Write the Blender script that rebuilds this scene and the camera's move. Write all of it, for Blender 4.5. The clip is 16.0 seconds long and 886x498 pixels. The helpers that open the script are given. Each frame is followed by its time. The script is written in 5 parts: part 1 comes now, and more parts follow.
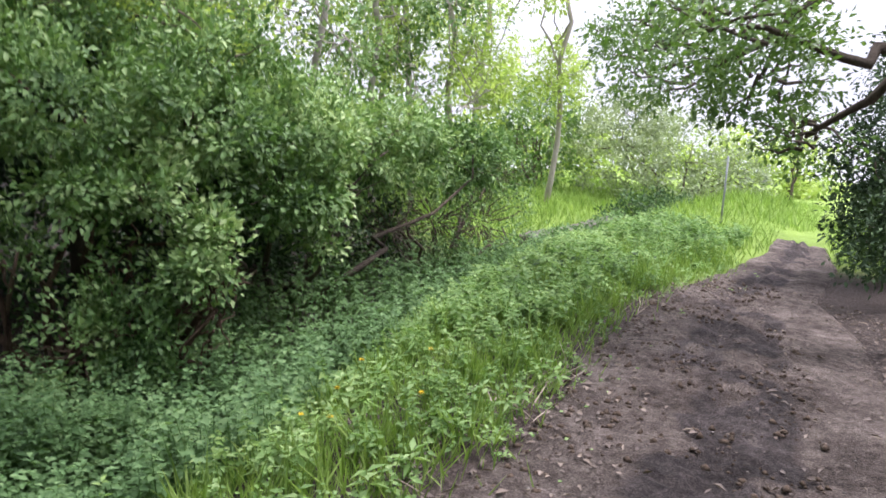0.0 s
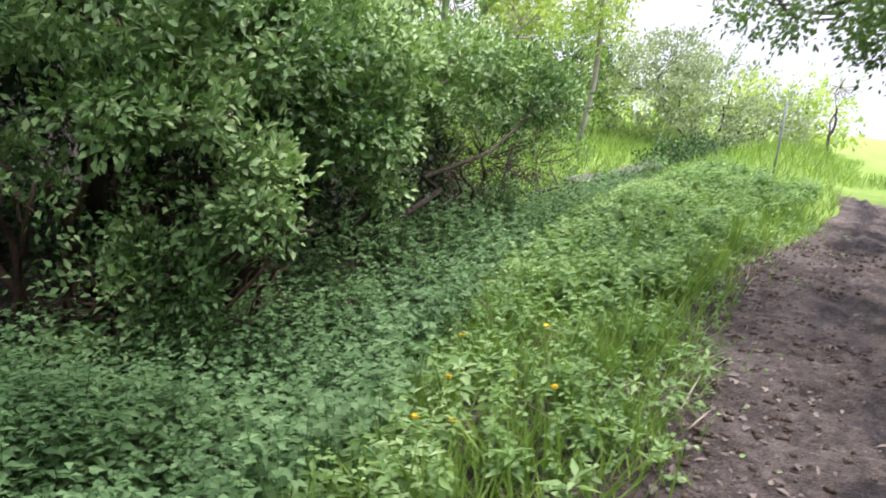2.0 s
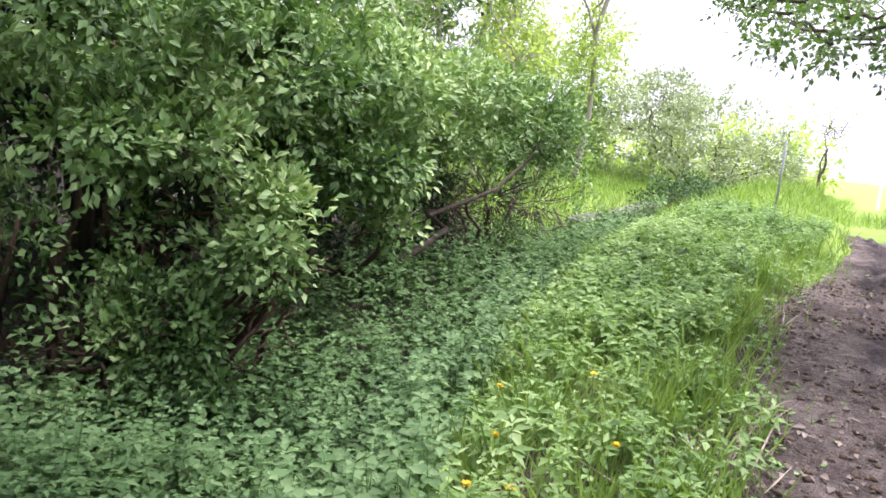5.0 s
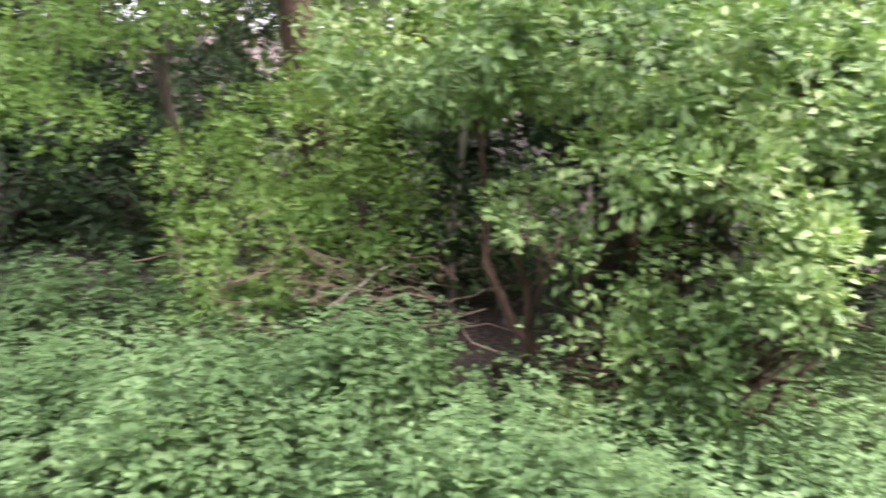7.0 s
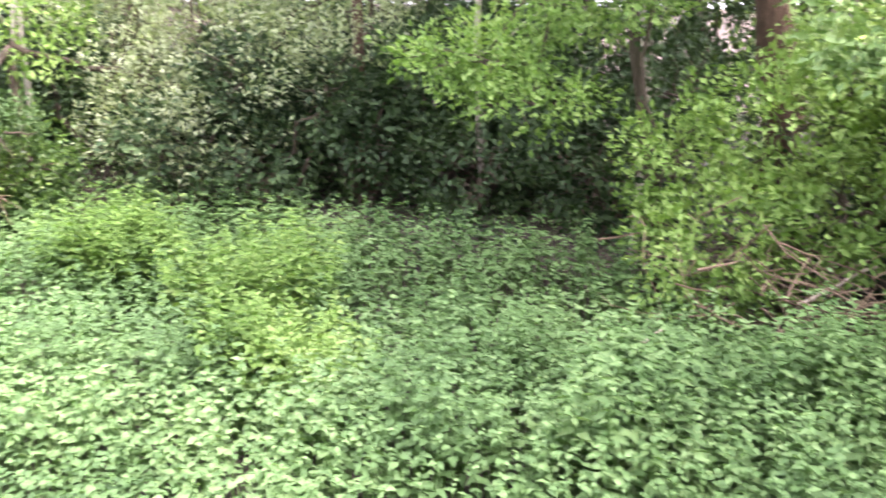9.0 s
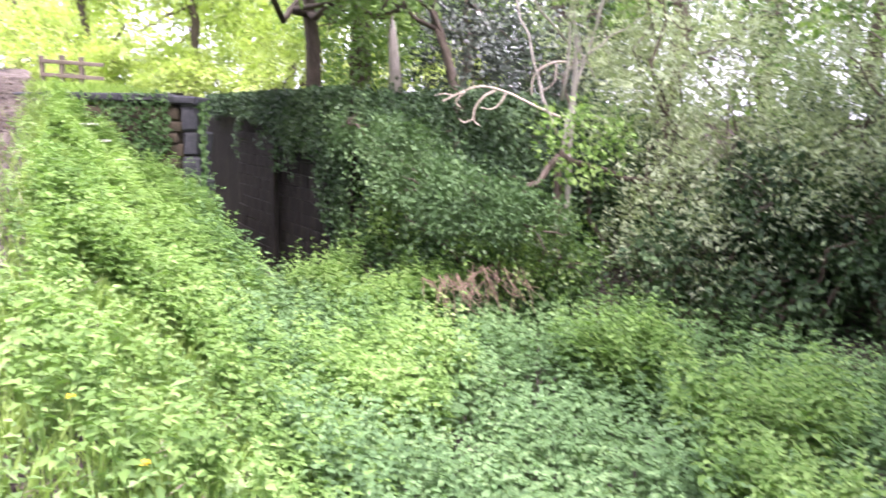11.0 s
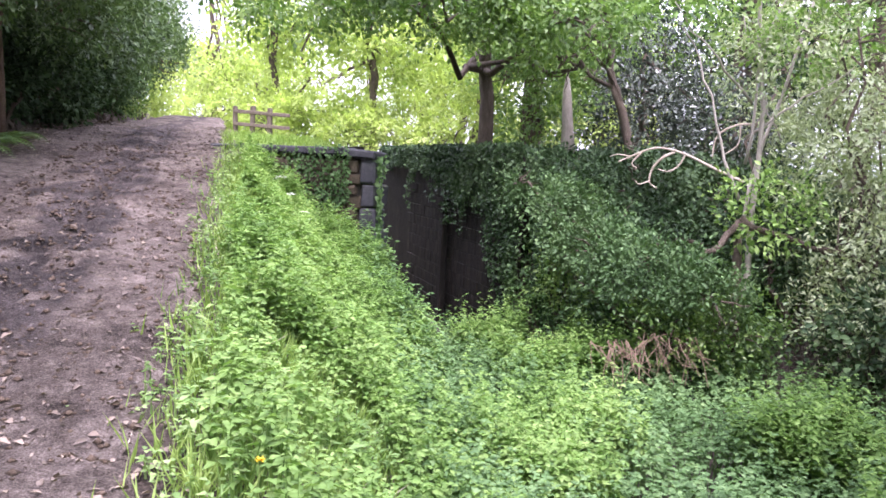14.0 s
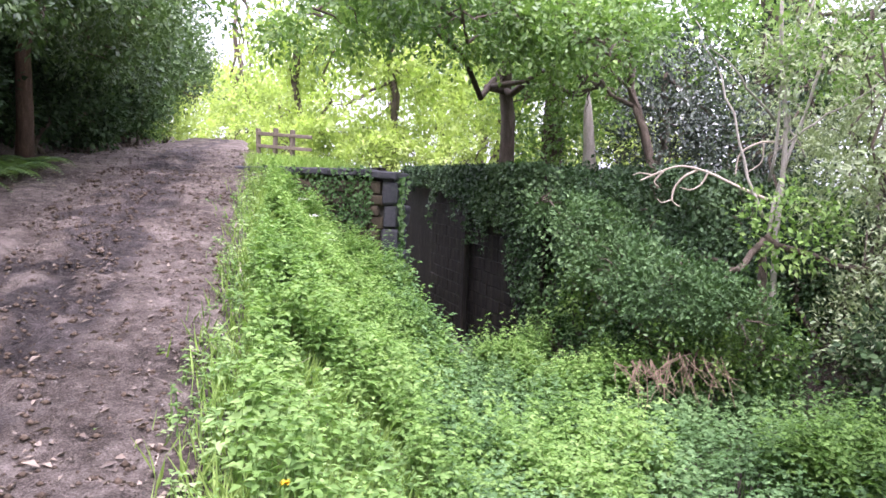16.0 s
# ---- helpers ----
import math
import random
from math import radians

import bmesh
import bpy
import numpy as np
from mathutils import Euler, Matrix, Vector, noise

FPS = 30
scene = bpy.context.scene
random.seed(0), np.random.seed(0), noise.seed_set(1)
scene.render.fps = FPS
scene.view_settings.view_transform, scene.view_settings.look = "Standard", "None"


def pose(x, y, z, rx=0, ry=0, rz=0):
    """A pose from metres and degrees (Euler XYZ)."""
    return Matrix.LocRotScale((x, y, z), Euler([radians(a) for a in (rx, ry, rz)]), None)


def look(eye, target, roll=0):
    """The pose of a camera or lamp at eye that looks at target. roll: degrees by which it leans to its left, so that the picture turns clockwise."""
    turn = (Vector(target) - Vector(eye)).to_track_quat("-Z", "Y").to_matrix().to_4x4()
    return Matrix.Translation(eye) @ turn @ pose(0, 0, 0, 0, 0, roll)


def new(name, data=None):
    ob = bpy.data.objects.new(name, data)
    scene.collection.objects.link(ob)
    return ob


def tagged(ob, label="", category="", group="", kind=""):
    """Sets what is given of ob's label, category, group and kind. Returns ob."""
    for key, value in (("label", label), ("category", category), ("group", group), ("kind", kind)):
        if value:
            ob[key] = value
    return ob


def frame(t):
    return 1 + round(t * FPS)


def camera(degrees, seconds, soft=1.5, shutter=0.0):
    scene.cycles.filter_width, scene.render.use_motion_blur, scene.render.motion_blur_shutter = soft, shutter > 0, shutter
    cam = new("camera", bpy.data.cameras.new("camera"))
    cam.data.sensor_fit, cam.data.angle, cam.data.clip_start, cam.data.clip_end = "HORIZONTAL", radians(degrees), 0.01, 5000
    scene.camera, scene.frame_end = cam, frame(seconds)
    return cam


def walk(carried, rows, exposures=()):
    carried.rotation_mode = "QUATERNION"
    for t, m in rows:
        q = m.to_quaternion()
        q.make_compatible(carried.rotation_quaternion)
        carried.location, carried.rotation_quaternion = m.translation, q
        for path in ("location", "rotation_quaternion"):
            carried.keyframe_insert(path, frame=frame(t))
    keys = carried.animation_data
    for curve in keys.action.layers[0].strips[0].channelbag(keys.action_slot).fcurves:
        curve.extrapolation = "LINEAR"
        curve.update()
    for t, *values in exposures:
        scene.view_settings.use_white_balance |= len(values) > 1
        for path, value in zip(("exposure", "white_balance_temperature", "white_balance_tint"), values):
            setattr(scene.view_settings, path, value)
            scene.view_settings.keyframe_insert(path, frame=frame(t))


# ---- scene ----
cam = camera(55.36, 16.0, 1.6, 0.5)
PATH = [
    (0, (1.530, 0.257, 1.917, 77.53, -0.78, 57.51)),
    (0.5, (1.124, 0.186, 1.859, 75.85, -3.30, 56.35)),
    (1, (0.793, 0.267, 1.794, 75.58, -0.48, 56.49)),
    (1.5, (0.509, 0.281, 1.769, 75.13, -4.06, 58.30)),
    (2, (0.259, 0.229, 1.749, 73.10, -3.44, 57.47)),
    (2.5, (0.088, 0.287, 1.741, 72.78, -0.86, 61.85)),
    (3, (0.048, 0.301, 1.759, 74.15, -1.54, 58.80)),
    (3.2, (0.036, 0.278, 1.750, 74.53, -2.60, 56.72)),
    (5.3, (-0.265, 0.240, 1.573, 76.36, -3.62, 56.23)),
    (5.5, (-0.275, 0.229, 1.568, 76.26, -4.18, 59.13)),
    (6, (-0.294, 0.197, 1.565, 76.57, -3.05, 67.95)),
    (6.5, (-0.351, 0.163, 1.569, 76.18, -2.63, 78.40)),
    (7, (-0.372, 0.129, 1.582, 76.24, -2.40, 89.53)),
    (7.5, (-0.359, 0.018, 1.577, 75.96, -1.04, 99.36)),
    (8, (-0.343, -0.028, 1.594, 75.26, 0.03, 105.13)),
    (8.5, (-0.342, -0.062, 1.591, 74.71, 0.28, 112.21)),
    (9, (-0.354, -0.089, 1.591, 74.38, 0.15, 118.34)),
    (9.5, (-0.359, -0.131, 1.578, 76.17, 0.14, 126.32)),
    (10, (-0.335, -0.180, 1.592, 76.75, 0.44, 136.12)),
    (10.2, (-0.332, -0.194, 1.593, 77.75, 0.54, 140.03)),
    (12.3, (-0.273, -0.442, 1.737, 82.45, -3.95, 161.14)),
    (12.5, (-0.257, -0.423, 1.741, 82.17, -3.57, 161.80)),
    (13, (-0.240, -0.415, 1.755, 82.45, -2.06, 162.04)),
    (13.5, (-0.240, -0.417, 1.756, 83.24, -2.41, 162.82)),
    (14, (-0.244, -0.411, 1.754, 84.19, -2.67, 162.85)),
    (14.5, (-0.240, -0.415, 1.769, 85.07, -2.75, 163.76)),
    (15, (-0.232, -0.405, 1.775, 85.60, -2.67, 164.02)),
    (15.5, (-0.234, -0.405, 1.772, 85.82, -2.33, 164.05)),
    (16, (-0.236, -0.404, 1.767, 85.43, -2.13, 164.29)),
]
EXPOSURES = [(0, -0.06, 5950, 27), (2.5, 0.06, 6000, 26), (3.0, 0.8, 6050, 26), (3.4, 0.8, 6050, 26), (5.2, 0.25, 6000, 32), (5.5, 0.2, 6000, 32), (6.0, 0.5, 6050, 38), (6.5, 0.9, 6150, 40), (7.0, 1.42, 6300, 36), (7.5, 1.92, 6400, 34), (8, 1.98, 6400, 33), (9, 1.74, 6350, 34), (10, 1.45, 6200, 37), (12.5, 0.82, 5800, 41), (16, 0.68, 5800, 37)]
walk(cam, [(t, pose(*p)) for t, p in PATH], EXPOSURES)

# ---- world, light ----
world = bpy.data.worlds.new("overcast")
scene.world = world
world.use_nodes = True
wn = world.node_tree.nodes
wl = world.node_tree.links
sky = wn.new("ShaderNodeTexSky")
sky.sky_type = "NISHITA"
sky.sun_disc = False
sky.sun_elevation = radians(63)
sky.sun_rotation = radians(18)
sky.dust_density = 6.0
sky.air_density = 1.0
sky.ozone_density = 0.5
cloud = wn.new("ShaderNodeMixRGB")
cloud.inputs[0].default_value = 0.8
cloud.inputs[2].default_value = (9.5, 9.8, 10.0, 1)
wl.new(sky.outputs[0], cloud.inputs[1])
# overcast dome: brighter overhead than along the horizon
coord = wn.new("ShaderNodeTexCoord")
split = wn.new("ShaderNodeSeparateXYZ")
rise = wn.new("ShaderNodeMapRange")
rise.inputs["To Min"].default_value = 0.95
rise.inputs["To Max"].default_value = 2.9
dome = wn.new("ShaderNodeMixRGB")
dome.blend_type = "MULTIPLY"
dome.inputs[0].default_value = 1.0
wl.new(coord.outputs["Generated"], split.inputs[0])
wl.new(split.outputs[2], rise.inputs[0])
wl.new(cloud.outputs[0], dome.inputs[1])
wl.new(rise.outputs[0], dome.inputs[2])
wl.new(dome.outputs[0], wn["Background"].inputs[0])
wn["Background"].inputs[1].default_value = 0.15

sun_data = bpy.data.lights.new("sun", "SUN")
sun_data.energy = 5.0
sun_data.angle = radians(16)
sun_data.color = (1.0, 0.96, 0.88)
sun = new("sun", sun_data)
sun.matrix_world = look((1.4, 4.2, 8.6), (0, 0, 0))


# ---- materials ----
def mat_base(name, rough=0.8, spec=0.3):
    m = bpy.data.materials.new(name)
    m.use_nodes = True
    b = m.node_tree.nodes["Principled BSDF"]
    b.inputs["Roughness"].default_value = rough
    b.inputs["Specular IOR Level"].default_value = spec
    return m, m.node_tree.nodes, m.node_tree.links, b


def ramp(n, stops):
    r = n.new("ShaderNodeValToRGB")
    e = r.color_ramp.elements
    e[0].position, e[0].color = stops[0][0], (*stops[0][1], 1)
    e[1].position, e[1].color = stops[-1][0], (*stops[-1][1], 1)
    for p, c in stops[1:-1]:
        k = e.new(p)
        k.color = (*c, 1)
    return r


def noise_tex(n, l, scale, detail=4, rough=0.6, stretch=None):
    t = n.new("ShaderNodeTexNoise")
    t.inputs["Scale"].default_value = scale
    t.inputs["Detail"].default_value = detail
    t.inputs["Roughness"].default_value = rough
    g = n.new("ShaderNodeTexCoord")
    if stretch:
        mp = n.new("ShaderNodeMapping")
        mp.inputs["Scale"].default_value = stretch
        l.new(g.outputs["Object"], mp.inputs[0])
        l.new(mp.outputs[0], t.inputs[0])
    else:
        l.new(g.outputs["Object"], t.inputs[0])
    return t


def leaf_mat(name, dark, mid, light, through_light=0.45, gloss=0.42, shine=0.6):
    """Foliage: each leaf has its own shade, patches drift between fresh and dull, and light passes through the blades."""
    m, n, l, b = mat_base(name, gloss, shine)
    geo = n.new("ShaderNodeNewGeometry")
    r = ramp(n, [(0.0, dark), (0.5, mid), (1.0, light)])
    big = noise_tex(n, l, 0.9, 2)
    add = n.new("ShaderNodeMath")
    add.operation = "MULTIPLY_ADD"
    add.inputs[1].default_value = 0.62
    l.new(geo.outputs["Random Per Island"], add.inputs[0])
    sub = n.new("ShaderNodeMath")
    sub.operation = "MULTIPLY_ADD"
    sub.inputs[1].default_value = 1.6
    sub.inputs[2].default_value = -0.62
    l.new(big.outputs[0], sub.inputs[0])
    l.new(sub.outputs[0], add.inputs[2])
    l.new(add.outputs[0], r.inputs[0])
    l.new(r.outputs[0], b.inputs["Base Color"])
    tr = n.new("ShaderNodeBsdfTranslucent")
    warm = n.new("ShaderNodeMixRGB")
    warm.blend_type = "MULTIPLY"
    warm.inputs[0].default_value = 1.0
    warm.inputs[2].default_value = (1.25, 1.38, 0.7, 1)
    l.new(r.outputs[0], warm.inputs[1])
    l.new(warm.outputs[0], tr.inputs[0])
    mix = n.new("ShaderNodeMixShader")
    mix.inputs[0].default_value = through_light
    l.new(b.outputs[0], mix.inputs[1])
    l.new(tr.outputs[0], mix.inputs[2])
    l.new(mix.outputs[0], n["Material Output"].inputs[0])
    return m


def rough_mat(name, stops, scale=6, fine=60, bump=0.5, rough=0.9, stretch=None, dist=0.02):
    m, n, l, b = mat_base(name, rough, 0.2)
    a = noise_tex(n, l, scale, 6, 0.65, stretch)
    c = noise_tex(n, l, fine, 4, 0.6, stretch)
    mix = n.new("ShaderNodeMixRGB")
    mix.inputs[0].default_value = 0.4
    l.new(a.outputs[0], mix.inputs[1])
    l.new(c.outputs[0], mix.inputs[2])
    r = ramp(n, stops)
    l.new(mix.outputs[0], r.inputs[0])
    l.new(r.outputs[0], b.inputs["Base Color"])
    bp = n.new("ShaderNodeBump")
    bp.inputs["Strength"].default_value = bump
    bp.inputs["Distance"].default_value = dist
    l.new(mix.outputs[0], bp.inputs["Height"])
    l.new(bp.outputs[0], b.inputs["Normal"])
    return m


M_hawthorn = leaf_mat("hawthorn_leaf", (0.035, 0.085, 0.02), (0.155, 0.27, 0.085), (0.38, 0.5, 0.21), 0.2, 0.5, 0.3)
# leaf colour darkened to stand for foliage in deep shade
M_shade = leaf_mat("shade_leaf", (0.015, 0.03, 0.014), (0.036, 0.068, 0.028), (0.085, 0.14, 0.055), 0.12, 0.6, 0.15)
M_nettle = leaf_mat("nettle_leaf", (0.045, 0.095, 0.032), (0.105, 0.195, 0.07), (0.205, 0.32, 0.135), 0.3, 0.6, 0.2)
M_fresh = leaf_mat("fresh_leaf", (0.07, 0.14, 0.032), (0.16, 0.275, 0.07), (0.28, 0.4, 0.135), 0.35, 0.6, 0.2)
M_weed = leaf_mat("verge_weed", (0.07, 0.14, 0.035), (0.165, 0.28, 0.085), (0.36, 0.48, 0.21), 0.38, 0.55, 0.25)
M_sycamore = leaf_mat("sycamore_leaf", (0.025, 0.055, 0.016), (0.065, 0.12, 0.035), (0.14, 0.22, 0.07), 0.3)
M_oak = leaf_mat("oak_leaf", (0.045, 0.1, 0.022), (0.11, 0.2, 0.042), (0.22, 0.33, 0.085), 0.4)
M_willow = leaf_mat("willow_leaf", (0.14, 0.18, 0.105), (0.245, 0.3, 0.17), (0.38, 0.44, 0.26), 0.35, 0.5, 0.4)
# pale leaf colour with sun glow and distance haze put into it
M_sunlit = leaf_mat("sunlit_leaf", (0.2, 0.28, 0.07), (0.33, 0.42, 0.11), (0.48, 0.57, 0.19), 0.5)
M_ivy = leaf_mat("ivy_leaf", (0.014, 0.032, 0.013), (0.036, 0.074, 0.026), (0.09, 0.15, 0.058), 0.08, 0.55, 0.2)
M_ivy_bramble = leaf_mat("bramble_leaf", (0.03, 0.065, 0.022), (0.065, 0.125, 0.044), (0.14, 0.225, 0.09), 0.2, 0.55, 0.2)
M_holly = leaf_mat("holly_leaf", (0.025, 0.036, 0.028), (0.06, 0.08, 0.058), (0.14, 0.165, 0.125), 0.08, 0.25)
M_grass = leaf_mat("grass_blade", (0.1, 0.17, 0.035), (0.2, 0.31, 0.07), (0.35, 0.46, 0.15), 0.35, 0.6, 0.25)
M_dry = leaf_mat("dry_leaf", (0.05, 0.036, 0.028), (0.11, 0.083, 0.062), (0.24, 0.19, 0.14), 0.1, 0.7)
M_fern = leaf_mat("fern_frond", (0.05, 0.1, 0.03), (0.11, 0.19, 0.06), (0.19, 0.29, 0.1), 0.35)
M_bark = rough_mat("bark", [(0.25, (0.035, 0.028, 0.02)), (0.55, (0.10, 0.08, 0.06)), (0.8, (0.2, 0.17, 0.13))], 5, 40, 0.9, 0.95, (4, 4, 1), 0.03)
M_redbark = rough_mat("red_bark", [(0.25, (0.035, 0.023, 0.016)), (0.55, (0.11, 0.073, 0.05)), (0.8, (0.23, 0.165, 0.115))], 5, 40, 0.9, 0.95, (4, 4, 1), 0.03)
M_palebark = rough_mat("pale_bark", [(0.25, (0.16, 0.14, 0.115)), (0.55, (0.36, 0.33, 0.28)), (0.8, (0.5, 0.47, 0.42))], 6, 50, 0.6, 0.9, (3, 3, 1), 0.015)
M_deadwood = rough_mat("dead_wood", [(0.2, (0.22, 0.17, 0.12)), (0.55, (0.42, 0.36, 0.29)), (0.8, (0.6, 0.55, 0.47))], 9, 70, 0.5, 0.85, (3, 3, 1), 0.01)
M_stick = rough_mat("dry_stick", [(0.2, (0.09, 0.06, 0.04)), (0.55, (0.2, 0.145, 0.1)), (0.8, (0.34, 0.27, 0.2))], 9, 70, 0.5, 0.9, (3, 3, 1), 0.01)
M_soil = rough_mat("leaf_litter_soil", [(0.25, (0.03, 0.022, 0.016)), (0.5, (0.075, 0.055, 0.038)), (0.8, (0.16, 0.12, 0.085))], 3, 55, 0.9, 0.95, None, 0.03)
M_stone = rough_mat("gritstone", [(0.2, (0.045, 0.04, 0.035)), (0.5, (0.13, 0.115, 0.1)), (0.8, (0.28, 0.25, 0.215))], 4, 70, 0.8, 0.9, None, 0.012)
M_wallstone = rough_mat("mossy_wall_stone", [(0.25, (0.025, 0.024, 0.016)), (0.5, (0.085, 0.068, 0.045)), (0.75, (0.19, 0.15, 0.105))], 5, 60, 0.9, 0.95, None, 0.02)
M_bluebrick = rough_mat("dark_engineering_brick", [(0.2, (0.025, 0.026, 0.03)), (0.5, (0.06, 0.06, 0.065)), (0.8, (0.14, 0.135, 0.135))], 5, 60, 0.6, 0.7, None, 0.01)
M_mortar = rough_mat("old_mortar", [(0.2, (0.03, 0.027, 0.022)), (0.8, (0.12, 0.105, 0.085))], 8, 80, 0.6, 0.95)
# streaked wall stone; the chamber's shade is put into its near-black colour
M_streaked_shade = rough_mat("streaked_shade_stone", [(0.2, (0.004, 0.004, 0.003)), (0.5, (0.013, 0.012, 0.009)), (0.66, (0.052, 0.042, 0.03))], 5, 40, 0.8, 0.8, (1, 1, 0.12), 0.02)
M_post = rough_mat("weathered_timber", [(0.2, (0.05, 0.04, 0.03)), (0.5, (0.12, 0.098, 0.075)), (0.8, (0.22, 0.185, 0.15))], 5, 60, 0.6, 0.9, (5, 5, 0.6))
M_metal = rough_mat("galvanised_steel", [(0.2, (0.12, 0.135, 0.13)), (0.8, (0.26, 0.28, 0.27))], 12, 90, 0.15, 0.5)
M_white, _, _, _b = mat_base("white_petal", 0.6)
_b.inputs["Base Color"].default_value = (0.8, 0.8, 0.74, 1)
M_yellow, _, _, _b = mat_base("yellow_petal", 0.6)
_b.inputs["Base Color"].default_value = (0.85, 0.62, 0.03, 1)
M_stem, _, _, _b = mat_base("green_stem", 0.6)
_b.inputs["Base Color"].default_value = (0.16, 0.24, 0.06, 1)


def mud_material():
    """Trodden earth: pale dry crust, dark wet churned bands along the way, small stones and leaf scraps."""
    m, n, l, b = mat_base("trodden_mud", 0.9, 0.14)
    a = noise_tex(n, l, 1.6, 6, 0.65)
    c = noise_tex(n, l, 11, 8, 0.75)
    g = noise_tex(n, l, 95, 5, 0.8)
    att = n.new("ShaderNodeAttribute")
    att.attribute_name = "wet"
    mix = n.new("ShaderNodeMixRGB")
    mix.inputs[0].default_value = 0.5
    l.new(a.outputs[0], mix.inputs[1])
    l.new(c.outputs[0], mix.inputs[2])
    mix2 = n.new("ShaderNodeMixRGB")
    mix2.inputs[0].default_value = 0.45
    l.new(mix.outputs[0], mix2.inputs[1])
    l.new(g.outputs[0], mix2.inputs[2])
    dry = ramp(n, [(0.42, (0.03, 0.024, 0.02)), (0.48, (0.115, 0.093, 0.077)), (0.53, (0.205, 0.17, 0.143)), (0.59, (0.38, 0.325, 0.28))])
    wet = ramp(n, [(0.42, (0.016, 0.0135, 0.0125)), (0.48, (0.05, 0.042, 0.038)), (0.54, (0.105, 0.088, 0.08)), (0.61, (0.25, 0.215, 0.19))])
    l.new(mix2.outputs[0], dry.inputs[0])
    l.new(mix2.outputs[0], wet.inputs[0])
    fac = n.new("ShaderNodeMath")
    fac.operation = "MULTIPLY_ADD"
    fac.inputs[1].default_value = 3.2
    l.new(att.outputs["Fac"], fac.inputs[0])
    off = n.new("ShaderNodeMath")
    off.operation = "MULTIPLY_ADD"
    off.inputs[1].default_value = 3.0
    off.inputs[2].default_value = -2.5
    l.new(c.outputs[0], off.inputs[0])
    l.new(off.outputs[0], fac.inputs[2])
    fac.use_clamp = True
    k = n.new("ShaderNodeMixRGB")
    l.new(fac.outputs[0], k.inputs[0])
    l.new(dry.outputs[0], k.inputs[1])
    l.new(wet.outputs[0], k.inputs[2])
    l.new(k.outputs[0], b.inputs["Base Color"])
    ro = n.new("ShaderNodeMapRange")
    ro.inputs["To Min"].default_value = 0.95
    ro.inputs["To Max"].default_value = 0.82
    l.new(fac.outputs[0], ro.inputs[0])
    l.new(ro.outputs[0], b.inputs["Roughness"])
    bp = n.new("ShaderNodeBump")
    bp.inputs["Strength"].default_value = 1.0
    bp.inputs["Distance"].default_value = 0.1
    l.new(mix2.outputs[0], bp.inputs["Height"])
    l.new(bp.outputs[0], b.inputs["Normal"])
    return m


M_mud = mud_material()

# ---- mesh helpers ----
rng = np.random.default_rng(7)


def link_mesh(name, verts, faces, material, parent=None, smooth=False, label="", m=None):
    me = bpy.data.meshes.new(name)
    me.from_pydata([tuple(v) for v in verts], [], faces)
    me.materials.append(material)
    if smooth:
        me.polygons.foreach_set("use_smooth", [True] * len(me.polygons))
    me.update()
    ob = new(name, me)
    if parent:
        ob.parent = parent
    if m:
        ob.matrix_basis = m
    return tagged(ob, label)


def part(name, bm, material, parent, label=""):
    me = bpy.data.meshes.new(name)
    bm.to_mesh(me)
    bm.free()
    me.materials.append(material)
    ob = new(name, me)
    ob.parent = parent
    return tagged(ob, label)


def thing(name, label, category, at=(0, 0, 0), group="", kind=""):
    ob = new(name)
    ob.location = at
    return tagged(ob, label, category, group, kind)


def fast_mesh(name, co, tris, material, parent=None, label=""):
    """A mesh of triangles from arrays."""
    me = bpy.data.meshes.new(name)
    me.vertices.add(len(co))
    me.vertices.foreach_set("co", np.ascontiguousarray(co, dtype=np.float32).ravel())
    me.loops.add(tris.size)
    me.loops.foreach_set("vertex_index", tris.astype(np.int32).ravel())
    me.polygons.add(len(tris))
    me.polygons.foreach_set("loop_start", np.arange(0, tris.size, 3, dtype=np.int32))
    me.materials.append(material)
    me.update(calc_edges=True)
    ob = new(name, me)
    if parent:
        ob.parent = parent
    return tagged(ob, label)


def unit(v):
    return v / np.maximum(np.linalg.norm(v, axis=1), 1e-6)[:, None]


def blades(pos, way, face, length, width, droop=0.08, fold=0.22, belly=0.45):
    """Folded leaf blades: four corners and a midrib crease each. way: along the blade; face: its upper side."""
    n = len(pos)
    way = unit(way)
    side = unit(np.cross(way, face))
    up = np.cross(side, way)
    L = np.broadcast_to(np.asarray(length, float), (n,))[:, None]
    W = np.broadcast_to(np.asarray(width, float), (n,))[:, None] / 2
    mid = pos + way * L * belly
    co = np.stack([pos, mid + side * W + up * W * fold * 2, pos + way * L - up * L * droop, mid - side * W + up * W * fold * 2], 1)
    base = np.arange(n)[:, None, None] * 4
    tris = base + np.array([[0, 1, 2], [0, 2, 3]])[None]
    return co.reshape(-1, 3), tris.reshape(-1, 3)


def lumpy(p, scale=0.8, seed=0.0):
    """Cheap smooth noise in 0..1 on many points, from a few sine waves."""
    x, y, z = (p * scale).T
    s = (np.sin(1.7 * x + 0.9 * y + seed) + np.sin(2.3 * y - 1.1 * z + 1.3 + seed) + np.sin(1.9 * z + 1.3 * x + 2.1 * seed)
         + 0.6 * np.sin(4.1 * x - 3.3 * y + seed) + 0.6 * np.sin(4.7 * z + 3.9 * y - seed) + 0.6 * np.sin(5.1 * x + 4.3 * z + 3 * seed))
    return 0.5 + s / 8.0


